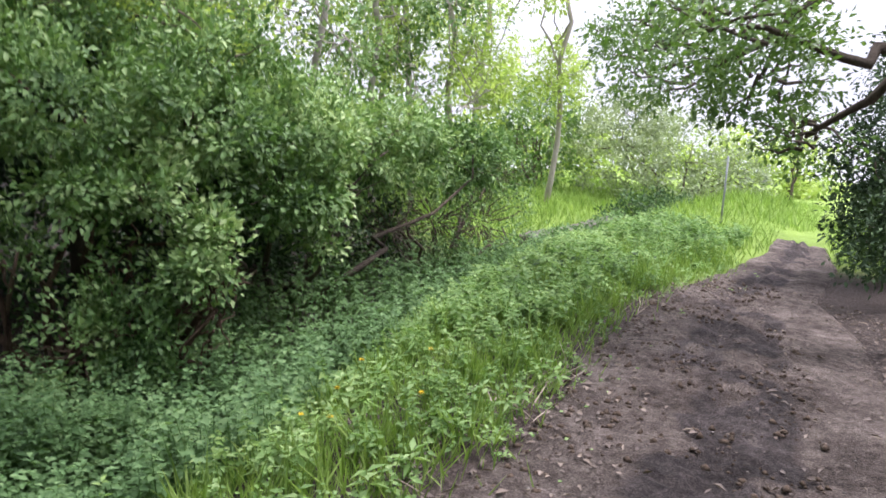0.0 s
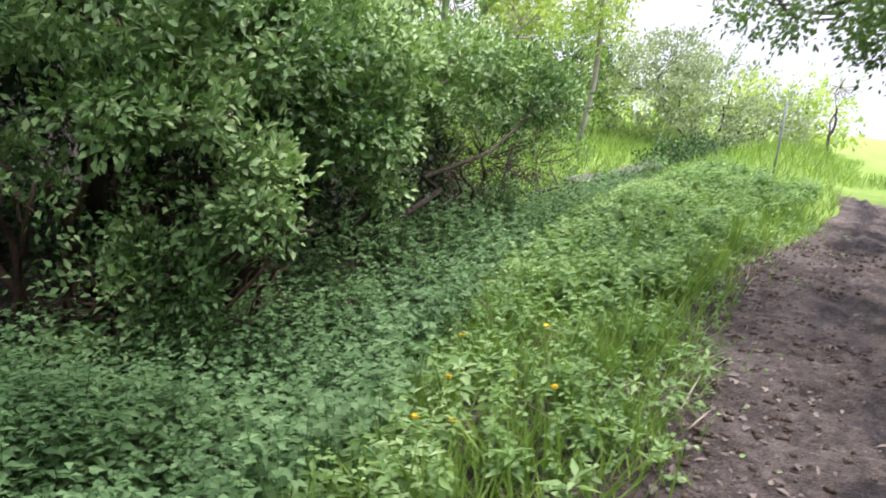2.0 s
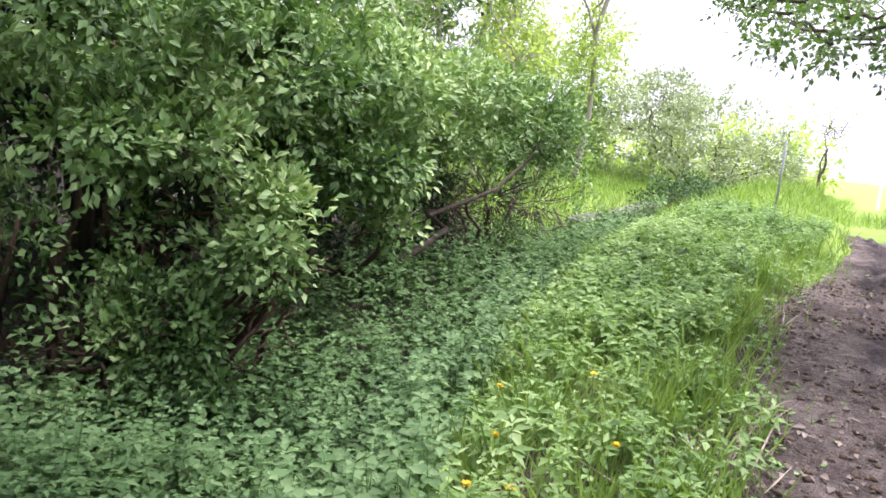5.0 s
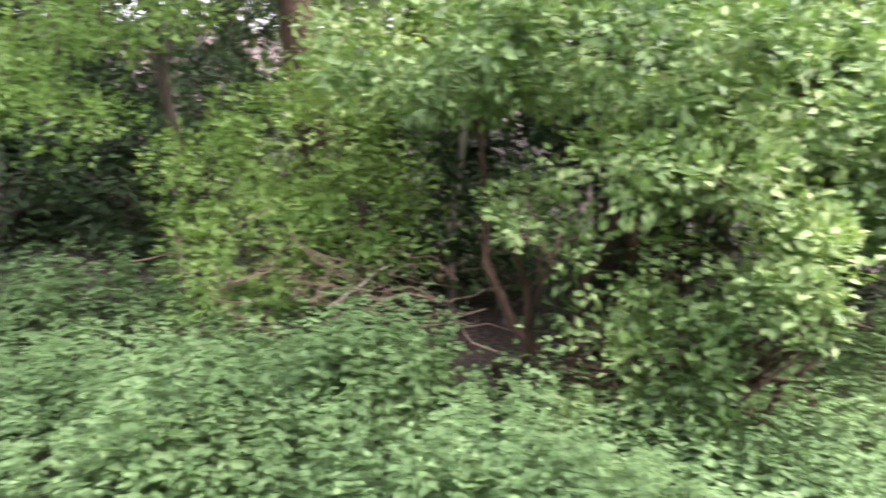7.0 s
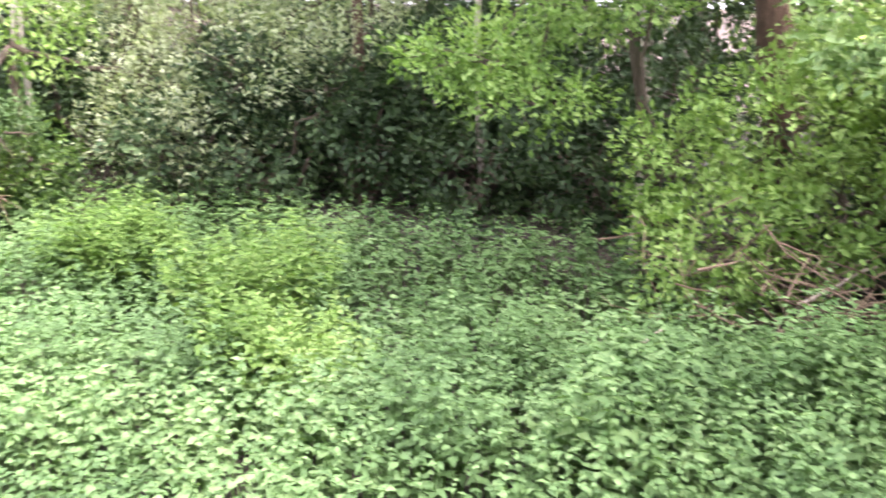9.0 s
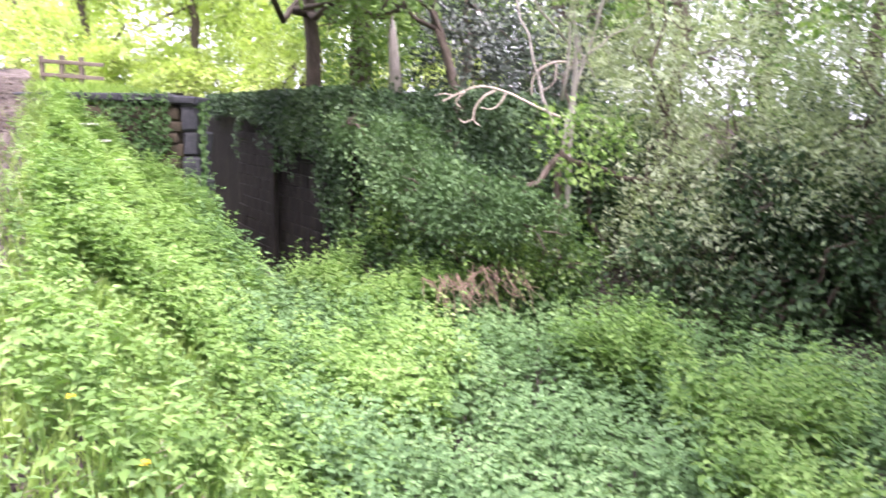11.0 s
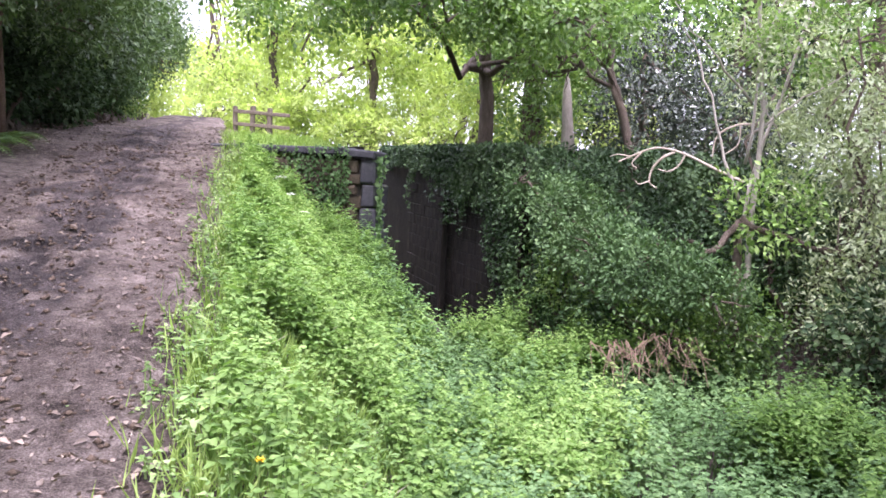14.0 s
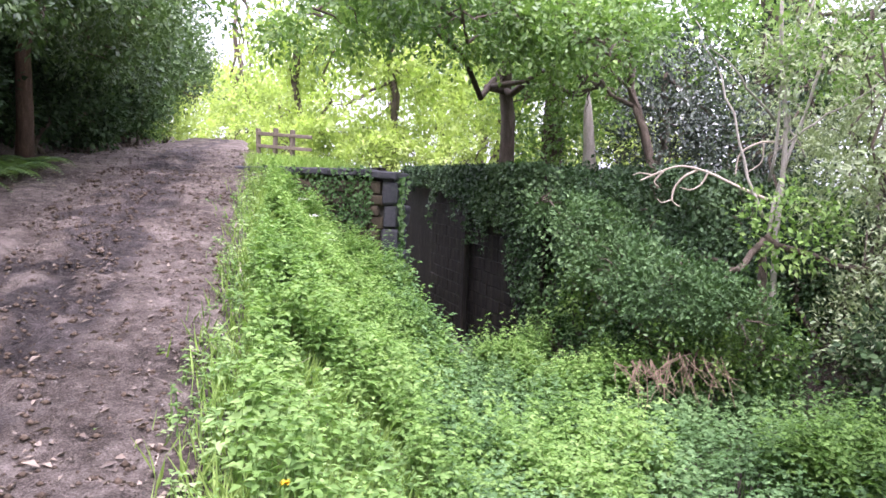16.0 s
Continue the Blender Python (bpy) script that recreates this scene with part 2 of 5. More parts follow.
def sprays(blobs, count, leaf, per=14, spread=0.16, gap=0.42, seed=0.0, shell=0.55, out=0.7, slim=0.55, flat=0.6):
    """Leaves in sprays on the outer part of lumps (x, y, z, rx, ry, rz), thinned by gaps."""
    blobs = np.array(blobs, float)
    vol = blobs[:, 3] * blobs[:, 4] + blobs[:, 4] * blobs[:, 5] + blobs[:, 3] * blobs[:, 5]
    pick = rng.choice(len(blobs), int(count / per * 3.4), p=vol / vol.sum())
    d = unit(rng.normal(size=(len(pick), 3)))
    r = shell + (1 - shell) * rng.random(len(pick)) ** 0.7
    b = blobs[pick]
    c = b[:, :3] + d * b[:, 3:] * r[:, None] * (0.82 + 0.36 * lumpy(d * 2.2 + b[:, :3], 1.3, seed))[:, None]
    keep = (lumpy(c, 1.6, seed) > gap) & (lumpy(c, 5.5, seed + 1.7) > gap + 0.02)
    c, d = c[keep], d[keep]
    k = max(1, int(count / per))
    c, d = c[:k], d[:k]
    twig = unit(d * out + rng.normal(size=c.shape) * 0.5 + np.array([0, 0, 0.1]))
    ci = np.repeat(np.arange(len(c)), per)
    along = rng.random(len(ci))[:, None]
    off = unit(rng.normal(size=(len(ci), 3)))
    p = c[ci] + twig[ci] * (along - 0.3) * spread * 2.2 + off * spread * 0.5
    way = unit(off + twig[ci] * 0.8)
    face = unit(np.array([0, 0, 1.0]) * flat + d[ci] * 0.6 + rng.normal(size=p.shape) * 0.45)
    size = leaf * (0.6 + 0.8 * rng.random(len(ci)))
    return blades(p, way, face, size, size * slim)


def tube(points, radii, sides=7, wob=0.0):
    pts = [Vector(p) for p in points]
    verts, faces = [], []
    for i, p in enumerate(pts):
        a = pts[max(i - 1, 0)]
        b = pts[min(i + 1, len(pts) - 1)]
        d = (b - a).normalized()
        s = d.cross(Vector((0.13, 0.31, 1) if abs(d.z) < 0.9 else (1, 0.2, 0))).normalized()
        u = d.cross(s)
        for k in range(sides):
            an = 2 * math.pi * k / sides
            r = radii[i] * (1 + wob * (rng.random() - 0.5))
            verts.append(p + (s * math.cos(an) + u * math.sin(an)) * r)
    for i in range(len(pts) - 1):
        for k in range(sides):
            a, b = i * sides + k, i * sides + (k + 1) % sides
            faces.append((a, b, b + sides, a + sides))
    faces.append(tuple(range(sides))[::-1])
    faces.append(tuple(len(verts) - sides + k for k in range(sides)))
    return verts, faces


def join_tubes(tubes):
    verts, faces = [], []
    for v, f in tubes:
        o = len(verts)
        verts += v
        faces += [tuple(i + o for i in q) for q in f]
    return verts, faces


def wander(a, b, steps=7, sway=0.08, sag=0.0):
    """A crooked line from a to b."""
    a, b = np.array(a, float), np.array(b, float)
    L = np.linalg.norm(b - a)
    out, drift = [], np.zeros(3)
    for i in range(steps + 1):
        t = i / steps
        if 0 < i < steps:
            drift = drift * 0.6 + rng.normal(size=3) * sway * L * 0.4
        w = 0 if i in (0, steps) else 1
        out.append(a + (b - a) * t + drift * w + np.array([0, 0, 4 * sag * t * (1 - t)]))
    return out


def taper(r0, r1, n):
    return [r0 + (r1 - r0) * (i / (n - 1)) ** 0.8 for i in range(n)]


# ---- ground ----
PATH_Y = [-60, -40, -26, -22, -14, -11, -8, -5, -2, 0, 3, 6, 10, 13, 20, 26, 40, 300, 4000]
PATH_Z = [3.6, 3.2, 2.75, 2.48, 1.99, 1.68, 1.12, 0.6, 0.15, 0, -0.1, -0.25, -0.62, -1.0, -2.0, -2.7, -3.4, -5, -6]
EDGE_Y = [-60, -30, -20, -11.3, -6.2, -4, -2, 0, 1.2, 2.5, 3.4, 4.3, 6.0, 8.5, 10.5, 14, 20, 40]
EDGE_X = [-3.0, -1.5, -1.05, -0.75, -0.31, -0.05, -0.25, -0.7, -1.05, -1.6, -2.15, -2.85, -3.9, -4.95, -5.9, -8.2, -11.5, -22]
BED_Y = [-60, -12, -8.4, -4.4, -2, 0, 1.6, 2.2, 3.3, 4.7, 9, 14, 30]
BED_X = [-2.6, -2.6, -2.35, -1.95, -1.8, -1.9, -2.5, -3.1, -4.25, -5.4, -8.5, -12, -20]
LOCK_Y = -11.3


def path_z(y):
    return np.interp(y, PATH_Y, PATH_Z)


def smooth(a, b, x):
    t = np.clip((x - a) / (b - a), 0, 1)
    return t * t * (3 - 2 * t)


def path_width(y):
    return np.interp(y, [-40, -26, -20, -16, -12, -4, 0, 3, 4.5, 6, 7, 8, 12, 40], [1.4, 1.4, 1.75, 2.15, 2.35, 2.9, 2.9, 2.9, 2.75, 2.3, 1.95, 1.3, 1.0, 1.0])


def ground_z(x, y):
    x, y = np.asarray(x, float), np.asarray(y, float)
    pz = path_z(y)
    e = np.interp(y, EDGE_Y, EDGE_X)
    v = np.interp(y, BED_Y, BED_X)
    bed = np.interp(y, [-12, -8, 0, 6, 12, 30], [-0.95, -0.85, -0.75, -1.0, -1.6, -2.2])
    # verge falls from the path's edge to the bed
    t = smooth(0.42 * smooth(0.0, 1.5, y), 1.0, (e - 0.15 - x) / np.maximum(e - v - 0.15 + 0.55, 0.4))
    z = pz + (bed - pz) * t
    z = z + (np.interp(y, [9, 11.5, 13, 16, 22], [0, 0.0, 0.0, 0.35, 0.5]) * smooth(0.1, 1.0, e - x) * smooth(3.4, 1.5, e - x))
    # far bank
    far_z = np.interp(y, [-12, -9, -6.5, -4, 2, 8, 16, 40], [1.7, 0.35, -0.4, -0.5, -0.4, -1.0, -1.8, -2.8])
    fb = smooth(-6.0, -7.6, x + np.interp(y, [-10, -6, 4, 7, 9, 12, 16], [1.1, 0.2, 0.0, 2.0, 3.6, 4.9, 6.0]))
    z = z + (far_z + 0.03 * np.clip(-8 - x, 0, 12) - z) * fb
    # land beside and beyond the lock
    lk = smooth(-7.3, -11.6, y) * smooth(-4.2, -5.2, x)
    z = z + (1.75 + 0.3 * smooth(-9, -11, y) * (lumpy(np.stack([x, y, 0 * x], -1).reshape(-1, 3), 1.6, 5.0).reshape(x.shape) - 0.5) - z) * lk
    # shelf of earth heaped against the wing wall
    shelf = pz - 0.5 - 0.42 * np.maximum(e - x, 0)
    z = z + np.maximum(shelf - z, 0) * smooth(-5.5, -8.5, y) * smooth(-2.95, -2.45, x)
    top = smooth(LOCK_Y - 0.2, LOCK_Y - 0.5, y + 0.6 * (x + 2.6)) * (x > -2.7)
    z = np.where(top > 0, z + (np.minimum(pz, 1.9 + 0.02 * np.abs(y + 11)) - z) * top, z)
    # chamber floor
    ch = (x > -4.95) & (x < -2.5) & (y < LOCK_Y + 0.05) & (y > -45)
    z = np.where(ch, -1.0, z)
    # wooded bank above the path
    w = e + path_width(y)
    up = np.maximum(x - w - 0.25, 0)
    z = z + np.where(x > w, 0.5 * smooth(0, 1.2, up) * np.minimum(up, 9) * smooth(14, 3, y) + 0.05 * up * smooth(3, 14, y), 0)
    z = z - 0.06 * smooth(0, 0.12, x - e) * smooth(0, 0.12, w - x)
    # the land falls away to the valley
    d = np.hypot(x, y)
    z = z - np.maximum(d - 24, 0) * 0.12 * smooth(-10, 15, y)
    return z + 0.035 * (lumpy(np.stack([x, y, 0 * x], -1).reshape(-1, 3), 1.7, 2.0).reshape(x.shape) - 0.5) * (np.abs(x) < 40)


def axis_steps(near, step, far, grow=1.35):
    a = list(np.arange(near[0], near[1] + 1e-6, step))
    s, v = step, a[-1]
    while v < far[1]:
        s *= grow
        v += s
        a.append(v)
    s, v = step, a[0]
    while v > far[0]:
        s *= grow
        v -= s
        a.insert(0, v)
    return np.array(a)


def sheet(name, gx, gy, zf, material, label, kind="structure"):
    X, Y = np.meshgrid(gx, gy)
    Z = zf(X, Y)
    co = np.stack([X, Y, Z], -1).reshape(-1, 3)
    nx, ny = len(gx), len(gy)
    i = (np.arange(ny - 1)[:, None] * nx + np.arange(nx - 1)[None]).ravel()
    tris = np.concatenate([np.stack([i, i + 1, i + nx + 1], 1), np.stack([i, i + nx + 1, i + nx], 1)])
    ob = fast_mesh(name, co, tris, material)
    ob.data.polygons.foreach_set("use_smooth", np.ones(len(tris), bool))
    return tagged(ob, label, name, "", kind), co


M_ground, gn, gl, gb = mat_base("ground_cover", 0.95, 0.2)
_t = noise_tex(gn, gl, 0.7, 5)
_f = noise_tex(gn, gl, 45, 5, 0.7)
_geo = gn.new("ShaderNodeAttribute")
_geo.attribute_name = "grassy"
_soil = ramp(gn, [(0.3, (0.02, 0.016, 0.013)), (0.5, (0.065, 0.051, 0.042)), (0.72, (0.17, 0.138, 0.115))])
_turf = ramp(gn, [(0.3, (0.1, 0.16, 0.03)), (0.5, (0.2, 0.3, 0.055)), (0.75, (0.32, 0.44, 0.11))])
gl.new(_f.outputs[0], _soil.inputs[0])
_mx = gn.new("ShaderNodeMixRGB")
_mx.inputs[0].default_value = 0.5
gl.new(_t.outputs[0], _mx.inputs[1])
gl.new(_f.outputs[0], _mx.inputs[2])
gl.new(_mx.outputs[0], _turf.inputs[0])
_m2 = gn.new("ShaderNodeMixRGB")
gl.new(_geo.outputs["Fac"], _m2.inputs[0])
gl.new(_soil.outputs[0], _m2.inputs[1])
gl.new(_turf.outputs[0], _m2.inputs[2])
gl.new(_m2.outputs[0], gb.inputs["Base Color"])
_bp = gn.new("ShaderNodeBump")
_bp.inputs["Distance"].default_value = 0.04
gl.new(_f.outputs[0], _bp.inputs["Height"])
gl.new(_bp.outputs[0], gb.inputs["Normal"])

ground, gco = sheet("ground", axis_steps((-16, 8), 0.15, (-3500, 3500)), axis_steps((-26, 16), 0.15, (-3500, 3900)), ground_z, M_ground,
                    "earth and turf ground falling from a towpath to a dry canal bed")
gx_, gy_ = gco[:, 0], gco[:, 1]
ge = np.interp(gy_, EDGE_Y, EDGE_X)
grassy = np.maximum(np.where(gx_ > ge + 0.4, smooth(9.5, 12, gy_), smooth(6, 8, gy_)) * smooth(14, 6, gx_ - ge), smooth(-11.5, -13, gy_) * (gx_ > -2.7) * (gx_ < ge))
grassy = np.maximum(grassy, smooth(60, 100, np.hypot(gx_, gy_)))
att = ground.data.attributes.new("grassy", "FLOAT", "POINT")
att.data.foreach_set("value", grassy.astype(np.float32))


def path_surface():
    """The trodden way as its own sheet, with ruts and heel marks."""
    ys = np.concatenate([np.arange(-45, -14, 0.25), np.arange(-14, 13, 0.045), np.arange(13, 14.5, 0.3)])
    us = np.linspace(-0.08, 1.06, 64)
    U, Y = np.meshgrid(us, ys)
    E, W = np.interp(Y, EDGE_Y, EDGE_X), path_width(Y)
    frill = 0.10 * (lumpy(np.stack([U * 0, Y, U * 0], -1).reshape(-1, 3), 3.1, 4).reshape(U.shape) - 0.5)
    X = E + (U + frill * (1 - U)) * W
    p = np.stack([X, Y, 0 * X], -1).reshape(-1, 3)
    big = lumpy(p, 0.9, 1.0).reshape(X.shape)
    mid = lumpy(p, 6.0, 3.0).reshape(X.shape)
    small = lumpy(p, 19.0, 5.0).reshape(X.shape)
    rut = np.exp(-((U - 0.38 - 0.05 * np.sin(Y * 0.6)) / 0.05) ** 2) + 0.8 * np.exp(-((U - 0.62 - 0.04 * np.sin(Y * 0.5 + 1)) / 0.06) ** 2)
    churn = np.exp(-((U - 0.42 - 0.1 * (big - 0.5)) / 0.17) ** 2)
    Z = path_z(Y) + 0.012 - 0.03 * rut * (0.5 + big) + (mid - 0.5) * 0.05 * (0.3 + churn) + (small - 0.5) * 0.05 * (0.3 + churn)
    Z -= 0.085 * smooth(0.03, -0.08, U) + 0.09 * smooth(0.97, 1.06, U) + 0.14 * smooth(12.5, 14.4, Y)
    co = np.stack([X, Y, Z], -1).reshape(-1, 3)
    nx = len(us)
    i = (np.arange(len(ys) - 1)[:, None] * nx + np.arange(nx - 1)[None]).ravel()
    tris = np.concatenate([np.stack([i, i + 1, i + nx + 1], 1), np.stack([i, i + nx + 1, i + nx], 1)])
    ob = fast_mesh("path", co, tris, M_mud)
    ob.data.polygons.foreach_set("use_smooth", np.ones(len(tris), bool))
    patch = smooth(0.38, 0.62, lumpy(p, 3.1, 9.0).reshape(X.shape))
    wet = np.clip(1.25 * churn * (0.3 + 0.9 * big) * (0.45 + 0.75 * patch) + 0.35 * rut + 0.3 * patch - 0.2 - 0.3 * smooth(0.62, 0.75, U), 0, 1)
    a = ob.data.attributes.new("wet", "FLOAT", "POINT")
    a.data.foreach_set("value", wet.ravel().astype(np.float32))
    return tagged(ob, "trodden earth towpath with dark churned mud and ruts", "path", "", "structure")


path_surface()


# ---- low plants ----
def scatter(n, x0, x1, y0, y1, keep):
    p = np.stack([rng.uniform(x0, x1, n), rng.uniform(y0, y1, n)], 1)
    return p[keep(p[:, 0], p[:, 1])]


def in_lock(x, y):
    return (x > -5.0) & (x < -2.4) & (y < LOCK_Y + 0.1)


def nettle_patch(name, xy, height, leaf, material, label, category, tiers=5, slim=0.6):
    """Upright stems with opposite pairs of toothed, drooping leaves, smaller towards the tip."""
    n = len(xy)
    h = height * (0.65 + 0.6 * rng.random(n)) * (0.45 + 0.55 * lumpy(np.column_stack([xy, np.zeros(n)]), 1.3, 6) + 0.55 * lumpy(np.column_stack([xy, np.zeros(n)]), 3.4, 2))
    z = ground_z(xy[:, 0], xy[:, 1])
    lean = rng.normal(size=(n, 2)) * 0.14
    cos, trs, k = [], [], 0
    turn = rng.random(n) * 6.28
    for t in range(tiers):
        f = 1 - 0.11 * t * (5 / tiers)
        for s in range(4):
            a = turn + t * 0.7 + s * math.pi / 2 + rng.normal(size=n) * 0.25
            p = np.column_stack([xy + lean * (h * f)[:, None], z + h * f + rng.normal(size=n) * 0.015])
            d = np.column_stack([np.cos(a), np.sin(a), rng.uniform(-0.35, 0.2, n) + (0.3 if t == 0 else 0)])
            size = leaf * (0.6 + 0.16 * t) * (0.7 + 0.5 * rng.random(n))
            up = np.column_stack([rng.normal(size=(n, 2)) * 0.25, np.ones(n)])
            c, tr = blades(p, d, up, size, size * slim, 0.12, 0.18, 0.38)
            cos.append(c)
            trs.append(tr + k)
            k += len(c)
    w = 0.006
    a = np.column_stack([xy, z])
    b = np.column_stack([xy + lean * h[:, None], z + h])
    for dx, dy in ((w, 0), (0, w)):
        o = np.array([dx, dy, 0])
        c = np.stack([a - o, a + o, b], 1).reshape(-1, 3)
        cos.append(c)
        trs.append(np.arange(len(c)).reshape(-1, 3) + k)
        k += len(c)
    ob = fast_mesh(name, np.concatenate(cos), np.concatenate(trs), material)
    return tagged(ob, label, category, "", "stuff")


def bed_zone(x, y):
    v = np.interp(y, BED_Y, BED_X)
    far = np.interp(y, [-11, -8, -5.5, -2, -0.6, 0.4, 2.2, 3.2, 6, 9], [-5.0, -6.6, -7.0, -6.9, -6.0, -4.8, -6.2, -6.6, -7.6, -9.2])
    return (x < v + 0.12 + 0.2 * rng.random(len(x))) & (x > far) & ~in_lock(x, y)


near = lambda x, y: bed_zone(x, y) & (np.hypot(x, y) < 5.6)
mid = lambda x, y: bed_zone(x, y) & (np.hypot(x, y) >= 5.6)
nettle_patch("nettles", scatter(27000, -8, -1.4, -11, 8, near), 0.52, 0.068, M_nettle, "dense bed of young green stinging nettles in the canal bed", "nettles", 3, 0.72)
nettle_patch("nettles", scatter(19000, -9, -1.4, -12, 10, mid), 0.52, 0.075, M_nettle, "nettles spreading under the far bank", "nettles", 3, 0.72)


def clump_zone(cx, cy, r):
    return lambda x, y: (np.hypot(x - cx, y - cy) < r * (0.6 + 0.8 * rng.random(len(x))))


for cx, cy, r, h in ((-4.9, -4.1, 0.5, 0.78), (-4.0, -3.1, 0.4, 0.72), (-4.2, -8.8, 0.6, 0.8), (-3.2, -6.6, 0.7, 0.75), (-4.2, -0.8, 0.6, 0.78), (-3.5, 0.5, 0.4, 0.7),
                     (-4.6, -0.3, 0.5, 0.8), (-3.7, 1.0, 0.25, 0.62), (-4.0, -10.3, 0.4, 0.8), (-2.7, -5.6, 0.45, 0.7), (-5.1, -5.8, 0.5, 0.75)):
    nettle_patch("elder_sprouts" if cy < -1.5 else "nettle_clump", scatter(400, cx - r, cx + r, cy - r, cy + r, clump_zone(cx, cy, r)), h * 0.95, 0.07, M_fresh if cy < -1.5 else M_nettle,
                 "bright yellow-green leafy clump standing above the nettles" if cy < -1.5 else "tall dark green clump of nettles beside the hawthorn", "plants", 6, 0.6)


def verge_zone(x, y):
    e, v = np.interp(y, EDGE_Y, EDGE_X), np.interp(y, BED_Y, BED_X)
    return (x < e + 0.12 * rng.normal(size=len(x))) & (x > v - 0.25) & (y > LOCK_Y + 0.1)


def grass_blades(name, xy, length, width, material, label, lean=0.45):
    n = len(xy)
    z = ground_z(xy[:, 0], xy[:, 1]) - 0.01
    a = rng.random(n) * 6.28
    d = np.column_stack([np.cos(a) * lean, np.sin(a) * lean, np.ones(n)]) + rng.normal(size=(n, 3)) * 0.2
    L = length * (0.5 + rng.random(n))
    up = np.column_stack([-np.cos(a), -np.sin(a), np.ones(n) * 0.3])
    c, t = blades(np.column_stack([xy, z]), d, up, L, width * (0.6 + 0.8 * rng.random(n)), 0.06, 0.2, 0.35)
    return tagged(fast_mesh(name, c, t, material), label, "grass", "", "stuff")


def thin_to_edge(x, y):
    e = np.interp(y, EDGE_Y, EDGE_X)
    return verge_zone(x, y) & (rng.random(len(x)) < 0.3 + 0.7 * smooth(-0.05, 0.35, e - x))


grass_blades("grass", scatter(150000, -9, 0.3, -11, 9, thin_to_edge), 0.17, 0.01, M_grass, "long fresh grass on the verge beside the path", 0.4)
nettle_patch("verge_herbs", scatter(10000, -9, 0.3, -11, 9, lambda x, y: thin_to_edge(x, y) & (lumpy(np.column_stack([x, y, 0 * x]), 2.8, 2) > 0.46)), 0.18, 0.115, M_weed, "rosettes of broad pale dock and plantain leaves", "weeds", 2, 0.36)
nettle_patch("verge_herbs", scatter(12000, -9, 0.3, -11, 9, thin_to_edge), 0.15, 0.06, M_weed, "low broad-leaved weeds on the verge", "weeds", 2, 0.65)

nettle_patch("dock", scatter(700, -9, 0.2, -11, 9, lambda x, y: verge_zone(x, y) & (x < np.interp(y, EDGE_Y, EDGE_X) - 0.25)), 0.2, 0.17, M_weed, "big upright dock leaves standing among the verge grass", "weeds", 2, 0.32)

grass_blades("dead_grass", scatter(9000, -6, 0.2, -9, 6, lambda x, y: verge_zone(x, y) & (lumpy(np.column_stack([x, y, 0 * x]), 3.0, 11) > 0.56)), 0.2, 0.009, M_deadwood, "pale dead grass stalks lying through the verge", 1.5)


def tufts(x, y):
    return thin_to_edge(x, y) & (x < np.interp(y, EDGE_Y, EDGE_X) - 0.14) & (lumpy(np.column_stack([x, y, 0 * x]), 5.5, 4) > 0.62)


grass_blades("grass", scatter(56000, -9, 0.3, 0, 9, tufts), 0.27, 0.013, M_grass, "taller tufts of fresh grass among the verge weeds", 0.35)

grass_blades("grass", scatter(36000, -3, 0.3, -11, 0, tufts), 0.2, 0.011, M_grass, "short tufts of fresh grass towards the lock", 0.4)


def fringe(x, y):
    d = np.interp(y, EDGE_Y, EDGE_X) - x
    return (d > -0.55) & (d < 0.45) & (rng.random(len(x)) < 0.08 + smooth(-0.5, 0.2, d)) & (y > LOCK_Y) & (lumpy(np.column_stack([x, y, 0 * x]), 2.6, 8) > 0.42)


nettle_patch("small_weeds", scatter(32000, -8, 0.6, -11, 9, fringe), 0.045, 0.055, M_weed, "tiny trodden weeds along the path's edge", "weeds", 1, 0.7)
grass_blades("grass", scatter(60000, -8, 0.6, -11, 9, fringe), 0.045, 0.006, M_grass, "short trodden grass along the path's edge", 0.8)
nettle_patch("verge_herbs", scatter(4200, -9, 0.3, -11, 9, lambda x, y: verge_zone(x, y) & (x < np.interp(y, EDGE_Y, EDGE_X) - 0.45)), 0.27, 0.06, M_fresh,
             "taller bright herbs along the verge", "weeds", 4, 0.5)
# cow parsley and goutweed before the lock wall, and past the bend
nettle_patch("goutweed", scatter(20000, -3, 0, -11.2, -3.0, lambda x, y: verge_zone(x, y) & (rng.random(len(x)) < 0.15 + smooth(-4, -8, y)) & (lumpy(np.column_stack([x, y, 0 * x]), 2.4, 7) > 0.4) & (x < np.interp(y, EDGE_Y, EDGE_X) - 0.3) & (y > -11.1)), 0.4, 0.07, M_fresh,
             "thick bright goutweed on the bank below the lock wall", "plants", 3, 0.6)
nettle_patch("goutweed", scatter(7000, -9, -2.5, 3.5, 11, lambda x, y: verge_zone(x, y) & (x < np.interp(y, EDGE_Y, EDGE_X) - 0.35) & (rng.random(len(x)) < 0.25 + 0.75 * (lumpy(np.column_stack([x, y, 0 * x]), 2.2, 9) > 0.5))), 0.24, 0.09, M_weed,
             "bright leafy plants on the verge by the bend", "plants", 3, 0.6)


def far_turf(x, y):
    e = np.interp(y, EDGE_Y, EDGE_X)
    return ((x < e) & (x > e - 7)) | ((x > e + path_width(y)) & (x < e + 6) & (y > 10.5))


